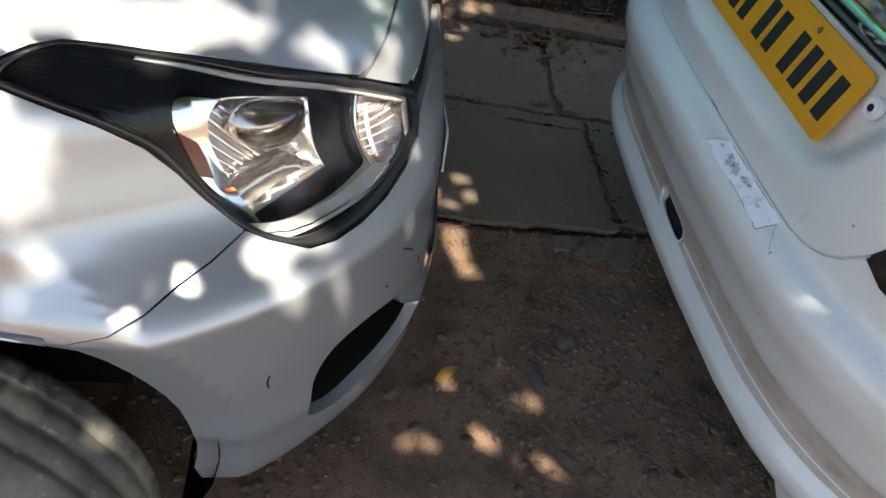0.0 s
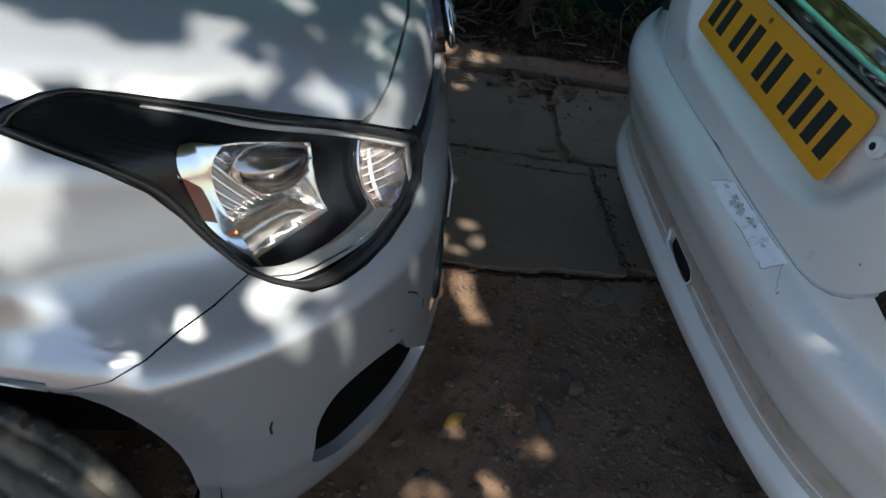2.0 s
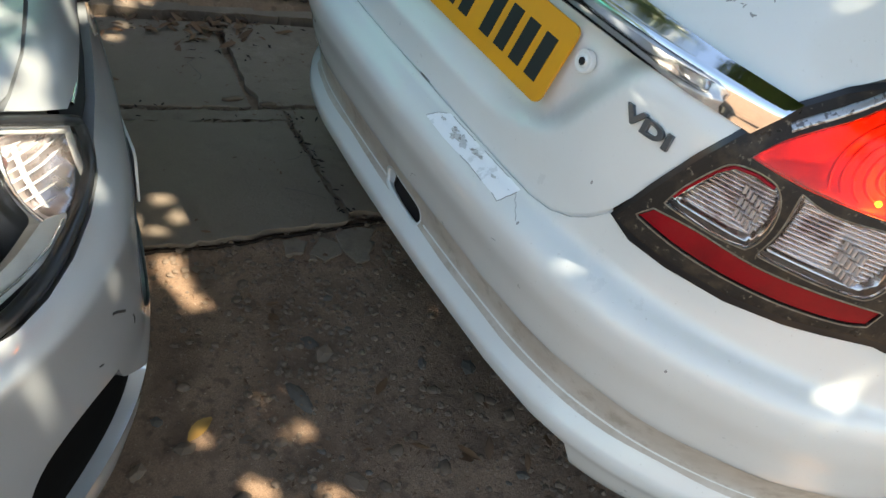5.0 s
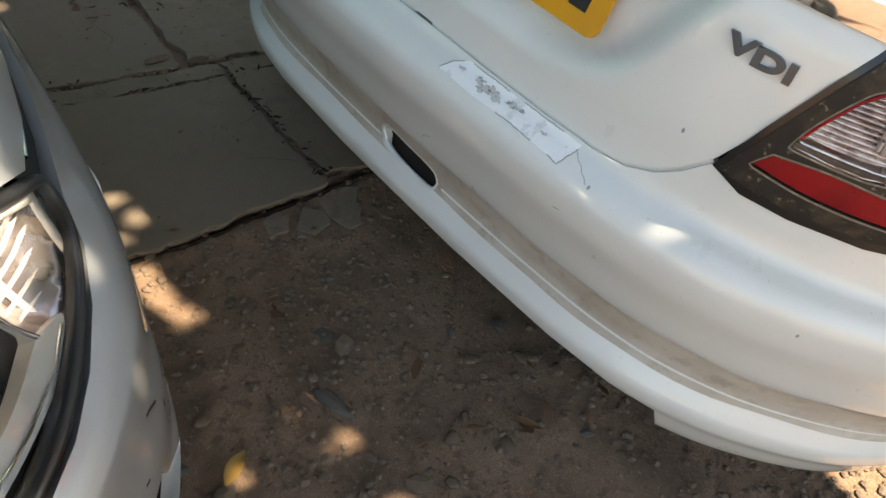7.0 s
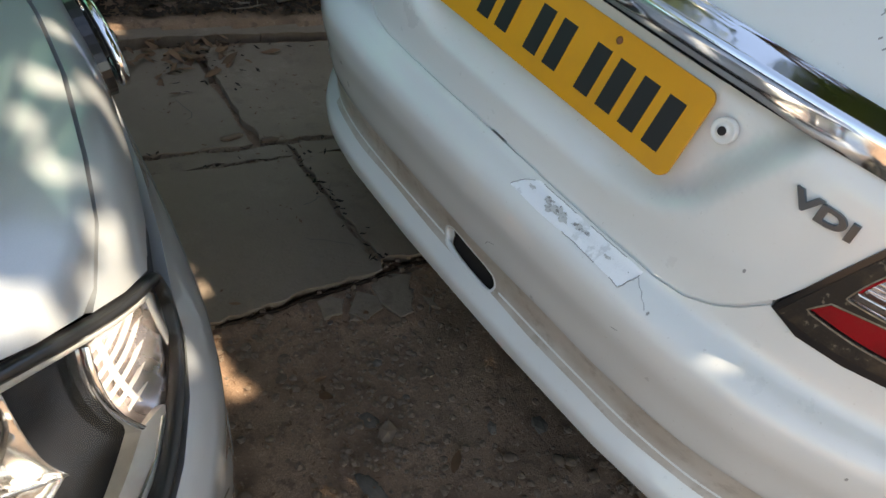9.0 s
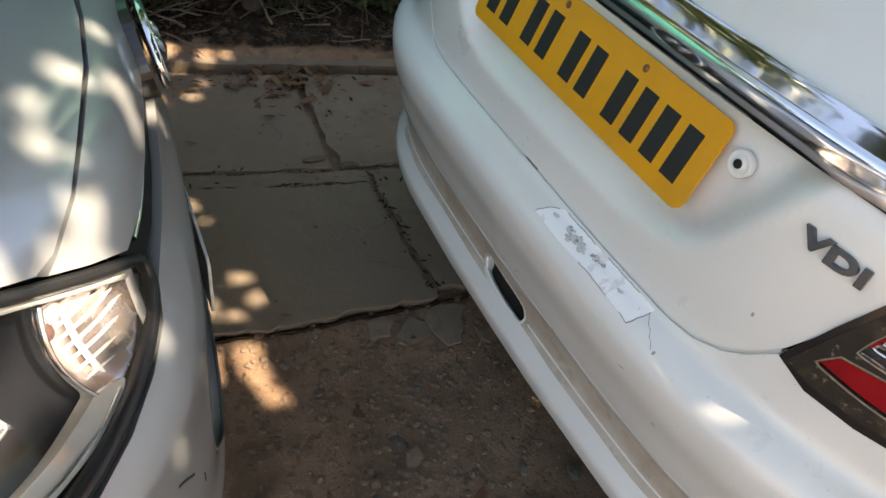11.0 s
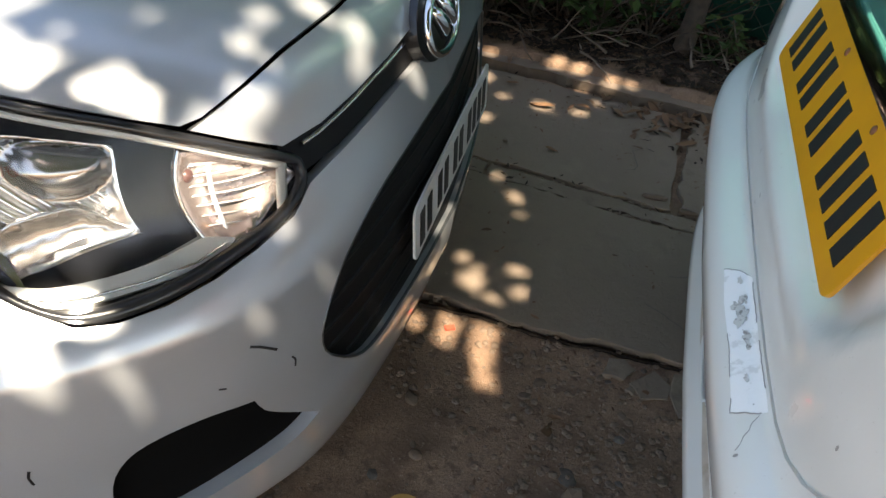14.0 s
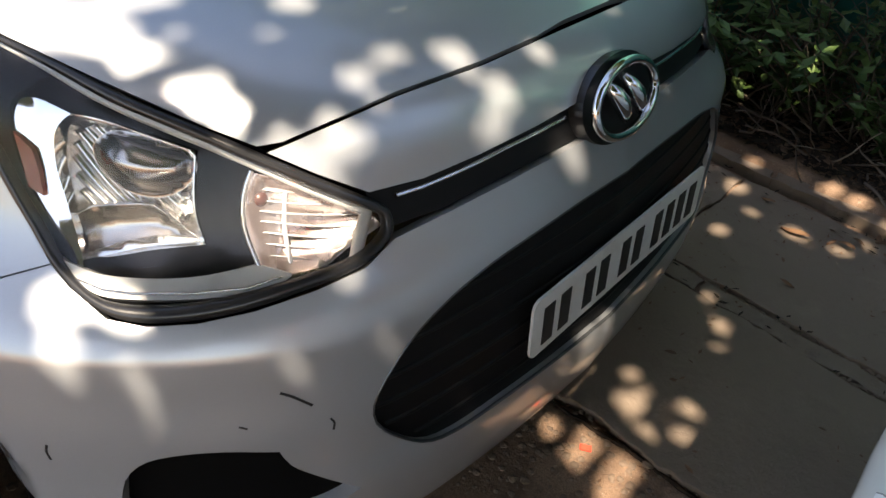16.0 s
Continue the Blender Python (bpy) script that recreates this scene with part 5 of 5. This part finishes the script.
me = bpy.data.meshes.new("leaf_litter")
me.from_pydata(vs, [], fs)
tagged(link("leaf_litter", me, LITTER), "dry leaf litter on dark soil", "litter", kind="stuff")
bm = bmesh.new()
for k in range(160):
    x, y = rng.uniform(-.5, 1.4), rng.uniform(1.45, 1.9)
    p = Vector((x, y, ground_height(x, y) + .01))
    path = [p.copy()]
    d = Vector((rng.normal(), rng.normal() * .6, rng.uniform(.0, .7))).normalized()
    for _ in range(4):
        d = (d + Vector((rng.normal(), rng.normal(), rng.normal())) * .3).normalized()
        p = p + d * rng.uniform(.03, .07)
        p.z = max(p.z, ground_height(p.x, p.y) + .008)
        path.append(p.copy())
    tube(bm, path, rng.uniform(.0015, .004), 5)
tagged(part("twigs", bm, BARK, smooth=True), "tangle of dry twigs on the soil", "twigs", kind="stuff")
PALEWOOD = mat("bleached_wood", (0.24, 0.19, 0.145), 0.85, spots=[((0.13, 0.10, 0.075), 30.0, 0.45, 0.65, 0.8)], bump=(0.5, 120.0), tint=0.5)
for k in range(26):
    x = rng.uniform(.15, 1.15)
    y = rng.uniform(1.43, 1.60) - .1 * (x - .2)
    p = Vector((x, y, ground_height(x, y) + .014))
    d = Vector((rng.normal(), rng.normal() * .5, rng.uniform(0, .5))).normalized()
    path = [p.copy()]
    for _ in range(5):
        d = (d + Vector((rng.normal(), rng.normal(), rng.normal() * .6)) * .16).normalized()
        p = p + d * rng.uniform(.02, .05)
        p.z = max(p.z, ground_height(p.x, p.y) + .008)
        path.append(p.copy())
    bm = bmesh.new()
    r = .0015 + .004 * rng.random() ** 3
    tube(bm, path, [r * (1 - .12 * i) for i in range(6)], 5)
    tagged(part("twig", bm, PALEWOOD, smooth=True), "bleached dry twig lying on dark leaf litter", "twig", "dry twigs")


def shrub(x, y, height, leaves, seed, size):
    """A small plant: bent stems with leaf blades along them."""
    rg = np.random.default_rng(seed)
    root = new("shrub")
    root.location = (x, y, ground_height(x, y))
    vs, fs = [], []
    for s in range(14):
        p, d = Vector((rg.normal() * .02, rg.normal() * .02, -.01)), Vector((rg.normal() * .55, rg.normal() * .45, 1)).normalized()
        path = [p.copy()]
        for i in range(7):
            d = (d + Vector((rg.normal(), rg.normal(), rg.normal() * .4)) * .22).normalized()
            p = p + d * height / 7
            path.append(p.copy())
        bm = bmesh.new()
        tube(bm, path, [.004 * (1 - i / 9) for i in range(8)], 5)
        part("stem", bm, BARK, root, "thin brown stem", True)
        for i in range(leaves):
            t = rg.uniform(.15, 1) * 6.99
            q = path[int(t)].lerp(path[int(t) + 1], t % 1)
            a, L = rg.uniform(0, 6.28), size * rg.uniform(.6, 1.3)
            u = Vector((math.cos(a), math.sin(a), rg.uniform(-.5, .6))).normalized()
            w = u.cross(Vector((0, 0, 1))).normalized() * L * .24 + Vector((0, 0, rg.uniform(-.1, .1))) * L
            o = len(vs)
            fold = Vector((0, 0, -.08 * L))
            vs += [tuple(q), tuple(q + u * L * .45 + w), tuple(q + u * L + fold), tuple(q + u * L * .45 - w), tuple(q + u * L * .5 + fold * .6)]
            fs += [(o, o + 1, o + 4), (o + 1, o + 2, o + 4), (o + 2, o + 3, o + 4), (o + 3, o, o + 4)]
    me = bpy.data.meshes.new("foliage")
    me.from_pydata(vs, [], fs)
    link("foliage", me, LEAF, root, "small green leaves")
    return tagged(root, "low leafy green shrub growing by the fence", "shrub", "roadside shrubs")


for k, (x, y, h, n, size) in enumerate(((-.22, 1.56, .42, 20, .05), (-.02, 1.62, .34, 16, .045), (.12, 1.64, .42, 16, .04), (.34, 1.58, .20, 12, .04), (.45, 1.72, .30, 12, .04), (-.42, 1.62, .55, 22, .055), (.72, 1.56, .16, 8, .04), (1.05, 1.58, .24, 10, .045), (-.7, 1.65, .6, 20, .055), (.22, 1.64, .45, 16, .045), (-.15, 1.66, .75, 26, .06), (.08, 1.68, .85, 24, .055), (.33, 1.66, .8, 24, .055), (.50, 1.63, .5, 14, .045), (-.45, 1.72, .9, 26, .06), (1.25, 1.56, .6, 20, .055))):
    shrub(x, y, h, n, 40 + k, size)

# sapling trunk by the fence
bm = bmesh.new()
tube(bm, [(.615, 1.585, .0), (.615, 1.59, .10), (.625, 1.60, .25), (.605, 1.62, .6), (.61, 1.64, 1.1), (.60, 1.66, 1.6)], [.046, .034, .031, .028, .023, .018], 10)
sap = new("sapling")
tagged(sap, "thin brown sapling trunk by the fence", "tree")
part("trunk", bm, BARK, sap, smooth=True)
for k in range(5):
    a = k * 2.1
    z = .7 + .18 * k
    bm = bmesh.new()
    tube(bm, [(.602, 1.655, z), (.602 + .12 * math.cos(a), 1.655 + .08 * math.sin(a), z + .14), (.602 + .26 * math.cos(a), 1.655 + .15 * math.sin(a), z + .2)], [.007, .005, .002], 5)
    part("branch", bm, BARK, sap, smooth=True)

# chain-link fence
fence = new("chain_link_fence")
tagged(fence, "rusty sagging chain-link wire fence", "fence", kind="structure")
bm = bmesh.new()
cell = .075
for k in range(-14, 46):
    for way in (1, -1):
        path = []
        for j in range(16):
            x = -1.0 + k * cell + way * j * cell / 2 + (0 if way > 0 else .5)
            z = .02 + j * cell / 2
            sag = .02 * math.sin(x * 5) + .012 * math.sin(x * 23 + z * 9)
            x += .022 * noise.noise(Vector((x * 7, z * 7, 2)))
            path.append((x + .008 * math.sin(z * 31 + k), 1.66 - .1 * (x - .2) + sag + way * .002 * (-1) ** j, z + .01 * math.sin(x * 11)))
        tube(bm, path, .0012, 4)
part("mesh_wire", bm, WIRE, fence, smooth=True)
for x in (-1.0, 1.25):
    bm = bmesh.new()
    tube(bm, [(x, 1.68 - .1 * (x - .2), -.1), (x, 1.68 - .1 * (x - .2), .9)], .022, 10)
    part("fence_post", bm, WIRE, fence)
# teal sheet wall
bm = bmesh.new()
n = 160
front = []
for i in range(n + 1):
    x = -4 + 9 * i / n
    y = 1.80 - .1 * (x - .2) + .012 * math.sin(i * 1.25)
    front.append([bm.verts.new((x, y, z)) for z in (.02, 1.9)] + [bm.verts.new((x, y + .004, z)) for z in (1.9, .02)])
for a, b in zip(front, front[1:]):
    for k in range(4):
        bm.faces.new((a[k], b[k], b[(k + 1) % 4], a[(k + 1) % 4]))
bmesh.ops.recalc_face_normals(bm, faces=bm.faces)
tagged(part("sheet_wall", bm, TEAL, smooth=True), "corrugated teal metal sheet wall behind shrubs", "wall", kind="structure")

# unseen trees beyond the wall, added to shade the fence and darken reflections
for k, (x, y, h) in enumerate(((-2.4, 4.4, 5.2), (.2, 5.2, 6.0), (2.6, 4.6, 5.4), (5.2, 5.0, 5.6), (-5.0, 5.2, 5.4), (-1.1, 3.2, 4.7), (1.1, 3.1, 4.5), (3.0, 3.3, 4.8))):
    rg = np.random.default_rng(90 + k)
    far_tree = new("background_tree")
    far_tree.location = (x, y, 0)
    bm = bmesh.new()
    tube(bm, [(0, 0, -.1), (.05, .02, h * .25), (-.05, .05, h * .5), (.05, 0, h * .8)], [.16, .13, .10, .03], 10)
    part("trunk", bm, BARK, far_tree, smooth=True)
    for j in range(6):
        a = j * 1.1 + k
        bm = bmesh.new()
        tube(bm, [(0, .03, h * .42), (.5 * math.cos(a), .5 * math.sin(a), h * .6), (1.1 * math.cos(a), 1.0 * math.sin(a), h * .72)], [.06, .04, .012], 6)
        part("limb", bm, BARK, far_tree, smooth=True)
    clump = rg.normal(0, 1, (26, 3)) * (.95, .75, h * .19) + (0, 0, h * .62)
    vs, fs = [], []
    for i in range(6200):
        c = clump[i % 26] + rg.normal(0, .24, 3)
        u, w = rg.normal(0, 1, 3), rg.normal(0, 1, 3)
        u, w = u / np.linalg.norm(u) * .12, w / np.linalg.norm(w) * .055
        o = len(vs)
        vs += [tuple(c - u), tuple(c + w), tuple(c + u), tuple(c - w)]
        fs.append((o, o + 1, o + 2, o + 3))
    me = bpy.data.meshes.new("crown")
    me.from_pydata(vs, [], fs)
    link("crown", me, CROWN, far_tree, "loose green foliage")
    tagged(far_tree, "unseen leafy tree beyond the wall, added for shade and reflections", "tree", "trees beyond the wall")

# ---- shade tree ----
tree = new("shade_tree")
tree.location = (3.1, 2.05, 0)
tagged(tree, "tall roadside tree with a broad leafy crown", "tree")
HIGH = 2.8
crown_mid = Vector((.25, .35, 0)) + SUN_DIR * (HIGH / SUN_DIR.z)
bm = bmesh.new()
tube(bm, [(0, 0, -.1), (-.05, -.05, 1.2), (-.2, -.25, 2.4), (-.5, -.6, 3.4)], [.19, .15, .13, .11], 12)
part("trunk", bm, BARK, tree, smooth=True)
for k in range(9):
    a = k / 9 * 6.28
    bm = bmesh.new()
    end = crown_mid + Vector((math.cos(a) * 1.3, math.sin(a) * 1.2, .5)) - tree.location
    start = Vector((-.5, -.6, 3.4))
    mid = start.lerp(end, .5) + Vector((0, 0, .45))
    tube(bm, [start, start.lerp(mid, .5) + Vector((0, 0, .1)), mid, mid.lerp(end, .5) + Vector((0, 0, .08)), end], [.07, .055, .04, .025, .01], 7)
    part("limb", bm, BARK, tree, smooth=True)
# gaps of the crown through which the sun comes: where the light falls, and how wide
SUN_ON_WING = [(-.39, -.45, .73, .034), (-.50, -.50, .70, .05), (-.50, -.53, .58, .03), (-.35, -.45, .68, .012), (-.02, -.39, .49, .004), (-.02, -.39, .46, .006), (-.02, -.40, .43, .006), (-.07, -.43, .50, .004), (-.08, -.44, .47, .005), (-.08, -.45, .43, .004),
               (-.09, -.39, .555, .009), (-.05, -.37, .55, .007), (-.12, -.41, .56, .008),
               (-.358, -.435, .731, .002), (-.365, -.466, .652, .002), (-.335, -.475, .602, .002), (-.34, -.45, .68, .002), (-.39, -.50, .60, .003), (-.322, -.43, .705, .001), (-.35, -.50, .56, .002), (-.30, -.505, .56, .001),
               (-.19, -.456, .559, .001), (-.24, -.51, .53, .001), (-.092, -.444, .517, .003), (-.089, -.452, .47, .003), (-.107, -.421, .548, .003)]
SUN_ON_BONNET = [(-.42, -.36, .82, .040), (-.38, -.35, .81, .036), (-.31, -.33, .80, .030), (-.24, -.32, .78, .024), (-.21, -.31, .77, .013), (-.19, -.22, .79, .016), (-.13, -.27, .75, .012), (-.05, -.24, .72, .011), (-.11, -.10, .78, .012), (-.08, -.24, .74, .017),
                 (-.25, -.10, .82, .014), (-.22, .08, .82, .013), (-.12, .18, .79, .012), (-.33, .02, .84, .016), (-.50, -.30, .84, .050), (-.62, -.30, .86, .058), (-.202, -.295, .776, .018), (-.166, -.272, .771, .012), (-.13, -.268, .753, .010), (-.239, -.325, .778, .018)]
SUN_ON_NOSE = [(.07, -.195, .57, .005), (.02, -.16, .70, .010), (-.01, -.06, .75, .008), (.03, .01, .73, .008), (0, -.12, .73, .003), (.07, .04, .70, .010), (.08, .01, .67, .005), (-.08, -.16, .76, .008), (.11, -.18, .49, .004), (.07, -.27, .50, .004), (.11, .12, .64, .005), (.07, .12, .72, .004),
               (.18, .19, .29, .008), (.12, .14, .60, .008), (.18, .24, .29, .006), (.05, .30, .72, .006), (-.02, .38, .76, .008), (.02, -.195, .635, .024), (0, -.225, .64, .024), (-.02, -.25, .63, .018), (-.09, -.33, .62, .020), (-.13, -.37, .67, .014), (-.05, -.31, .66, .020)]
SUN_ON_GROUND = [(.183, .432, .03, .006), (.222, .365, .03, .014), (.297, .432, .03, .008), (.268, .325, .03, .006), (.322, .365, .03, .006), (.13, .24, 0, .007), (.195, .250, 0, .013), (.195, .21, 0, .007), (.272, .25, 0, .018), (.275, .20, 0, .014), (.296, .14, 0, .008), (.25, .69, .03, .011), (.275, .625, .03, .002),
                 (.24, 1.14, .03, .014), (.35, 1.15, .03, .009), (.23, 1.39, .03, .016), (.30, 1.38, .03, .012), (.40, 1.34, .03, .012), (.19, .76, .03, .004), (.04, 1.25, .03, .018), (-.05, 1.1, .03, .018), (.10, 1.02, .03, .010), (.03, 1.38, .03, .012), (.15, 1.38, .03, .010), (.47, 1.34, .03, .006), (.345, 1.30, .03, .006), (.39, 1.22, .03, .005), (.12, 1.16, .03, .006)]
SUN_ON_EARTH = [(0.332, -0.123, 0, 0.003), (0.396, -0.11, 0, 0.001), (0.39, -0.204, 0, 0.006), (0.357, -0.204, 0, 0.003), (0.276, -0.298, 0, 0.007), (0.336, -0.343, 0, 0.008), (0.396, -0.347, 0, 0.006), (0.179, -0.308, 0, 0.006), (0.134, -0.306, 0, 0.004), (0.222, -0.175, 0, 0.004), (-.36, -.54, .48, .006), (-.28, -.54, .38, .006),
                (.75, -.46, .93, .003), (.73, -.16, .95, .002), (-.10, 1.55, .25, .03), (.02, 1.58, .2, .02), (.95, -.95, 0, .10), (1.15, -.80, 0, .10)]
SUNLIT = SUN_ON_WING + SUN_ON_BONNET + SUN_ON_NOSE + SUN_ON_GROUND + SUN_ON_EARTH
SHADED = [(-.28, -.43, .66, .030), (-.27, -.45, .60, .022), (-.26, -.40, .70, .014), (-.16, -.49, .47, .028), (-.09, -.45, .46, .014), (-.03, -.40, .46, .008)]
ex = SUN_DIR.orthogonal().normalized()
ey = SUN_DIR.cross(ex)
beam = np.array([(Vector(p[:3]).dot(ex), Vector(p[:3]).dot(ey), p[3]) for p in SUNLIT])
half = 2.0
count = 115000
c0 = np.array((Vector((.45, .35, 0)).dot(ex), Vector((.45, .35, 0)).dot(ey)))
uv = c0 + rng.uniform(-half, half, (count, 2))
depth = rng.uniform(-.30, .30, count) + HIGH / SUN_DIR.z
L = rng.uniform(.05, .085, count)
edge = np.hypot(uv[:, 0] - c0[0], uv[:, 1] - c0[1]) + .25 * np.sin(np.arctan2(uv[:, 1], uv[:, 0]) * 7)
ok = edge < half
ang = rng.uniform(0, 6.28, count)
for k in range(5):
    t = (k / 4 - .5) * L
    q = uv + np.stack([np.cos(ang) * t, np.sin(ang) * t], 1)
    for bx, by, br in beam:
        ok &= np.hypot(q[:, 0] - bx, q[:, 1] - by) > br + (.013 if k in (1, 2, 3) else .003)
dark = np.array([(Vector(q[:3]).dot(ex), Vector(q[:3]).dot(ey), q[3]) for q in SHADED])
ok |= (np.linalg.norm(uv[:, None] - dark[None, :, :2], axis=2) < dark[None, :, 2]).any(1)
vs, fs = [], []
EX, EY, SD = np.array(ex), np.array(ey), np.array(SUN_DIR)
for i in np.nonzero(ok)[0]:
    c = EX * uv[i, 0] + EY * uv[i, 1] + SD * depth[i] - np.array(tree.location)
    u = (EX * math.cos(ang[i]) + EY * math.sin(ang[i])) * L[i] / 2 + SD * rng.uniform(-.02, .02)
    w = (EX * -math.sin(ang[i]) + EY * math.cos(ang[i])) * L[i] * .23
    o = len(vs)
    vs += [tuple(c - u), tuple(c + w), tuple(c + u), tuple(c - w)]
    fs.append((o, o + 1, o + 2, o + 3))
me = bpy.data.meshes.new("crown")
me.from_pydata(vs, [], fs)
link("crown", me, CROWN, tree, "dense green leaves with small gaps")

# ---- pavement slabs and kerb ----
pavement = new("pavement")
tagged(pavement, "worn stone slab pavement with cracked earth-filled joints", "pavement", kind="structure")


def slab(name, corners, top, thick, seed, parent, rough_front=False):
    """A worn stone with chipped, uneven edges."""
    rg = np.random.default_rng(seed)
    ring = []
    for k, (a, b) in enumerate(zip(corners, corners[1:] + corners[:1])):
        n = max(2, int(math.dist(a, b) / .02))
        for i in range(n):
            t = i / n
            amp = .020 if rough_front and k == 0 else .013
            off = amp * noise.noise(Vector((a[0] + t * 5 + seed, a[1] + t * 7, seed))) + amp * .5 * noise.noise(Vector((t * 31 + seed, seed * 2, 0)))
            dx, dy = b[0] - a[0], b[1] - a[1]
            l = math.hypot(dx, dy)
            ring.append((a[0] + dx * t - dy / l * off, a[1] + dy * t + dx / l * off))
    inner = shrink(ring, .0015)
    pts = [Vector(p) for p in ring] + [Vector(p) for p in inner]
    n = len(ring)
    bm = bmesh.new()
    mid = np.mean(corners, 0)
    up = [bm.verts.new((x, y, top - .0012 - .0015 * abs(noise.noise(Vector((x * 30, y * 30, seed)))))) for x, y in ring]
    face = [bm.verts.new((x, y, top + .002 * noise.noise(Vector((x * 6, y * 6, seed))))) for x, y in inner]
    low = [bm.verts.new((x, y, top - thick)) for x, y in shrink(ring, .022 if rough_front else .006)]
    c = bm.verts.new((mid[0], mid[1], top))
    for k in range(n):
        j = (k + 1) % n
        bm.faces.new((face[k], face[j], c))
        bm.faces.new((up[k], up[j], face[j], face[k]))
        bm.faces.new((low[k], low[j], up[j], up[k]))
    bmesh.ops.recalc_face_normals(bm, faces=bm.faces)
    return part(name, bm, SLAB, parent)


def line_y(x, y0):
    return y0 - .10 * (x - .2)


xs_front = [-1.55, -.72, .085, .690, 1.42, 2.2]
xs_front[2] = -.05
for k, (a, b) in enumerate(zip(xs_front, xs_front[1:])):
    slab("slab", [(a + .006, .285 + .004 * k), (b - .006, .280), (b - .006, line_y(b, .748)), (a + .006, line_y(a, .748))], .034 + .003 * math.sin(k * 5), .05, 11 + k, pavement, True)
for k, (a, b) in enumerate(((-1.4, -.55), (-.55, .16), (.16, .70), (.70, 1.5))):
    slab("slab", [(a + .004, line_y(a, .757)), (b - .004, line_y(b, .757)), (b - .004, line_y(b, .806)), (a + .004, line_y(a, .806))], .029 + .002 * math.sin(k * 3), .045, 21 + k, pavement)
for k, (a, b) in enumerate(((-1.35, -.62), (-.62, .02), (.02, .621), (.629, 1.3), (1.3, 2.0))):
    slab("slab", [(a + .006, line_y(a, .816)), (b - .006, line_y(b, .816)), (b + .022, line_y(b, 1.285)), (a + .030, line_y(a, 1.285))], .033 + .003 * math.cos(k * 4), .05, 31 + k, pavement)
for k, (a, b) in enumerate(((-1.6, -.7), (-.7, .1), (.1, .86), (.86, 1.7))):
    slab("kerb_stone", [(a + .004, line_y(a, 1.320)), (b - .004, line_y(b, 1.320)), (b - .004, line_y(b, 1.385)), (a + .004, line_y(a, 1.385))], .046 + .004 * math.sin(k * 7), .10, 51 + k, pavement)
rc = random.Random(3)
for k, (x, y, a, n) in enumerate(((.62, .52, 30, 8), (.50, .90, 70, 8), (.66, .36, 120, 6))):
    p = [np.array((x, y))]
    for i in range(n):
        d = radians(a + rc.uniform(-45, 45))
        p.append(p[-1] + np.array((math.cos(d), math.sin(d))) * rc.uniform(.012, .022))
    bm = bmesh.new()
    rows = []
    for i, q in enumerate(p):
        t = p[min(i + 1, n)] - p[max(i - 1, 0)]
        w = np.array((-t[1], t[0])) / np.linalg.norm(t) * .0016 * (1 - abs(i / n - .4)) * rc.uniform(.5, 1.4)
        rows.append([bm.verts.new((*(q + w), .0392)), bm.verts.new((*(q - w), .0392))])
    for u, v in zip(rows, rows[1:]):
        bm.faces.new((u[0], u[1], v[1], v[0]))
    part("crack", bm, DARKSTONE, pavement, "hairline crack in the stone")
# dark strips that paint the shadow line under the slabs' front edge
EDGE_SHADE = mat("slab_edge_shade", (0.022, 0.015, 0.011), 0.95, spec=0.1, spots=[((0.05, 0.034, 0.024), 50.0, 0.5, 0.65, 0.8)])
for k, (a, b) in enumerate(zip(xs_front, xs_front[1:])):
    bm = bmesh.new()
    n = int((b - a) / .012)
    path = []
    for i in range(n + 1):
        x = a + (b - a) * i / n
        y = .2785 + .0025 * noise.noise(Vector((x * 40, 1, k))) + .006 * noise.noise(Vector((x * 9, 4, k)))
        path.append((x, y, ground_height(x, y) + .0015))
    tube(bm, path, [.0035 + .003 * abs(noise.noise(Vector((i * .31, 7, k)))) for i in range(n + 1)], 6)
    part("joint", bm, EDGE_SHADE, pavement, "dark strip painted as shade under the slab edge", True)
# broken corner pieces by the earth's edge
for k, pts in enumerate(([(.655, .160), (.689, .161), (.742, .254), (.702, .276), (.645, .262), (.638, .208)], [(.585, .191), (.629, .198), (.637, .222), (.613, .252), (.567, .215)], [(.51, .222), (.549, .218), (.572, .247), (.55, .268), (.522, .264)],
                         [(.555, .195), (.572, .188), (.580, .205), (.566, .212)], [(.72, .150), (.75, .148), (.765, .19), (.735, .195)])):
    slab("broken_piece", pts, .017 - .001 * k, .04, 71 + k, pavement, True)
for k, (x, y, a) in enumerate(((.575, .862, 8), (.66, .83, -6))):
    bm = bmesh.new()
    rock(bm, pose(0, 0, 0, 0, 0, a) @ Matrix.Diagonal((.034 - .01 * k, .010, .008, 1)), k + 30, 2, .7)
    st = part("stone", bm, GRAVEL, None, "", True)
    st.location = (x, line_y(x, .845 if k == 0 else .82), .038)
    tagged(st, "dark stone flake lying on the slabs", "stone", "loose stones")
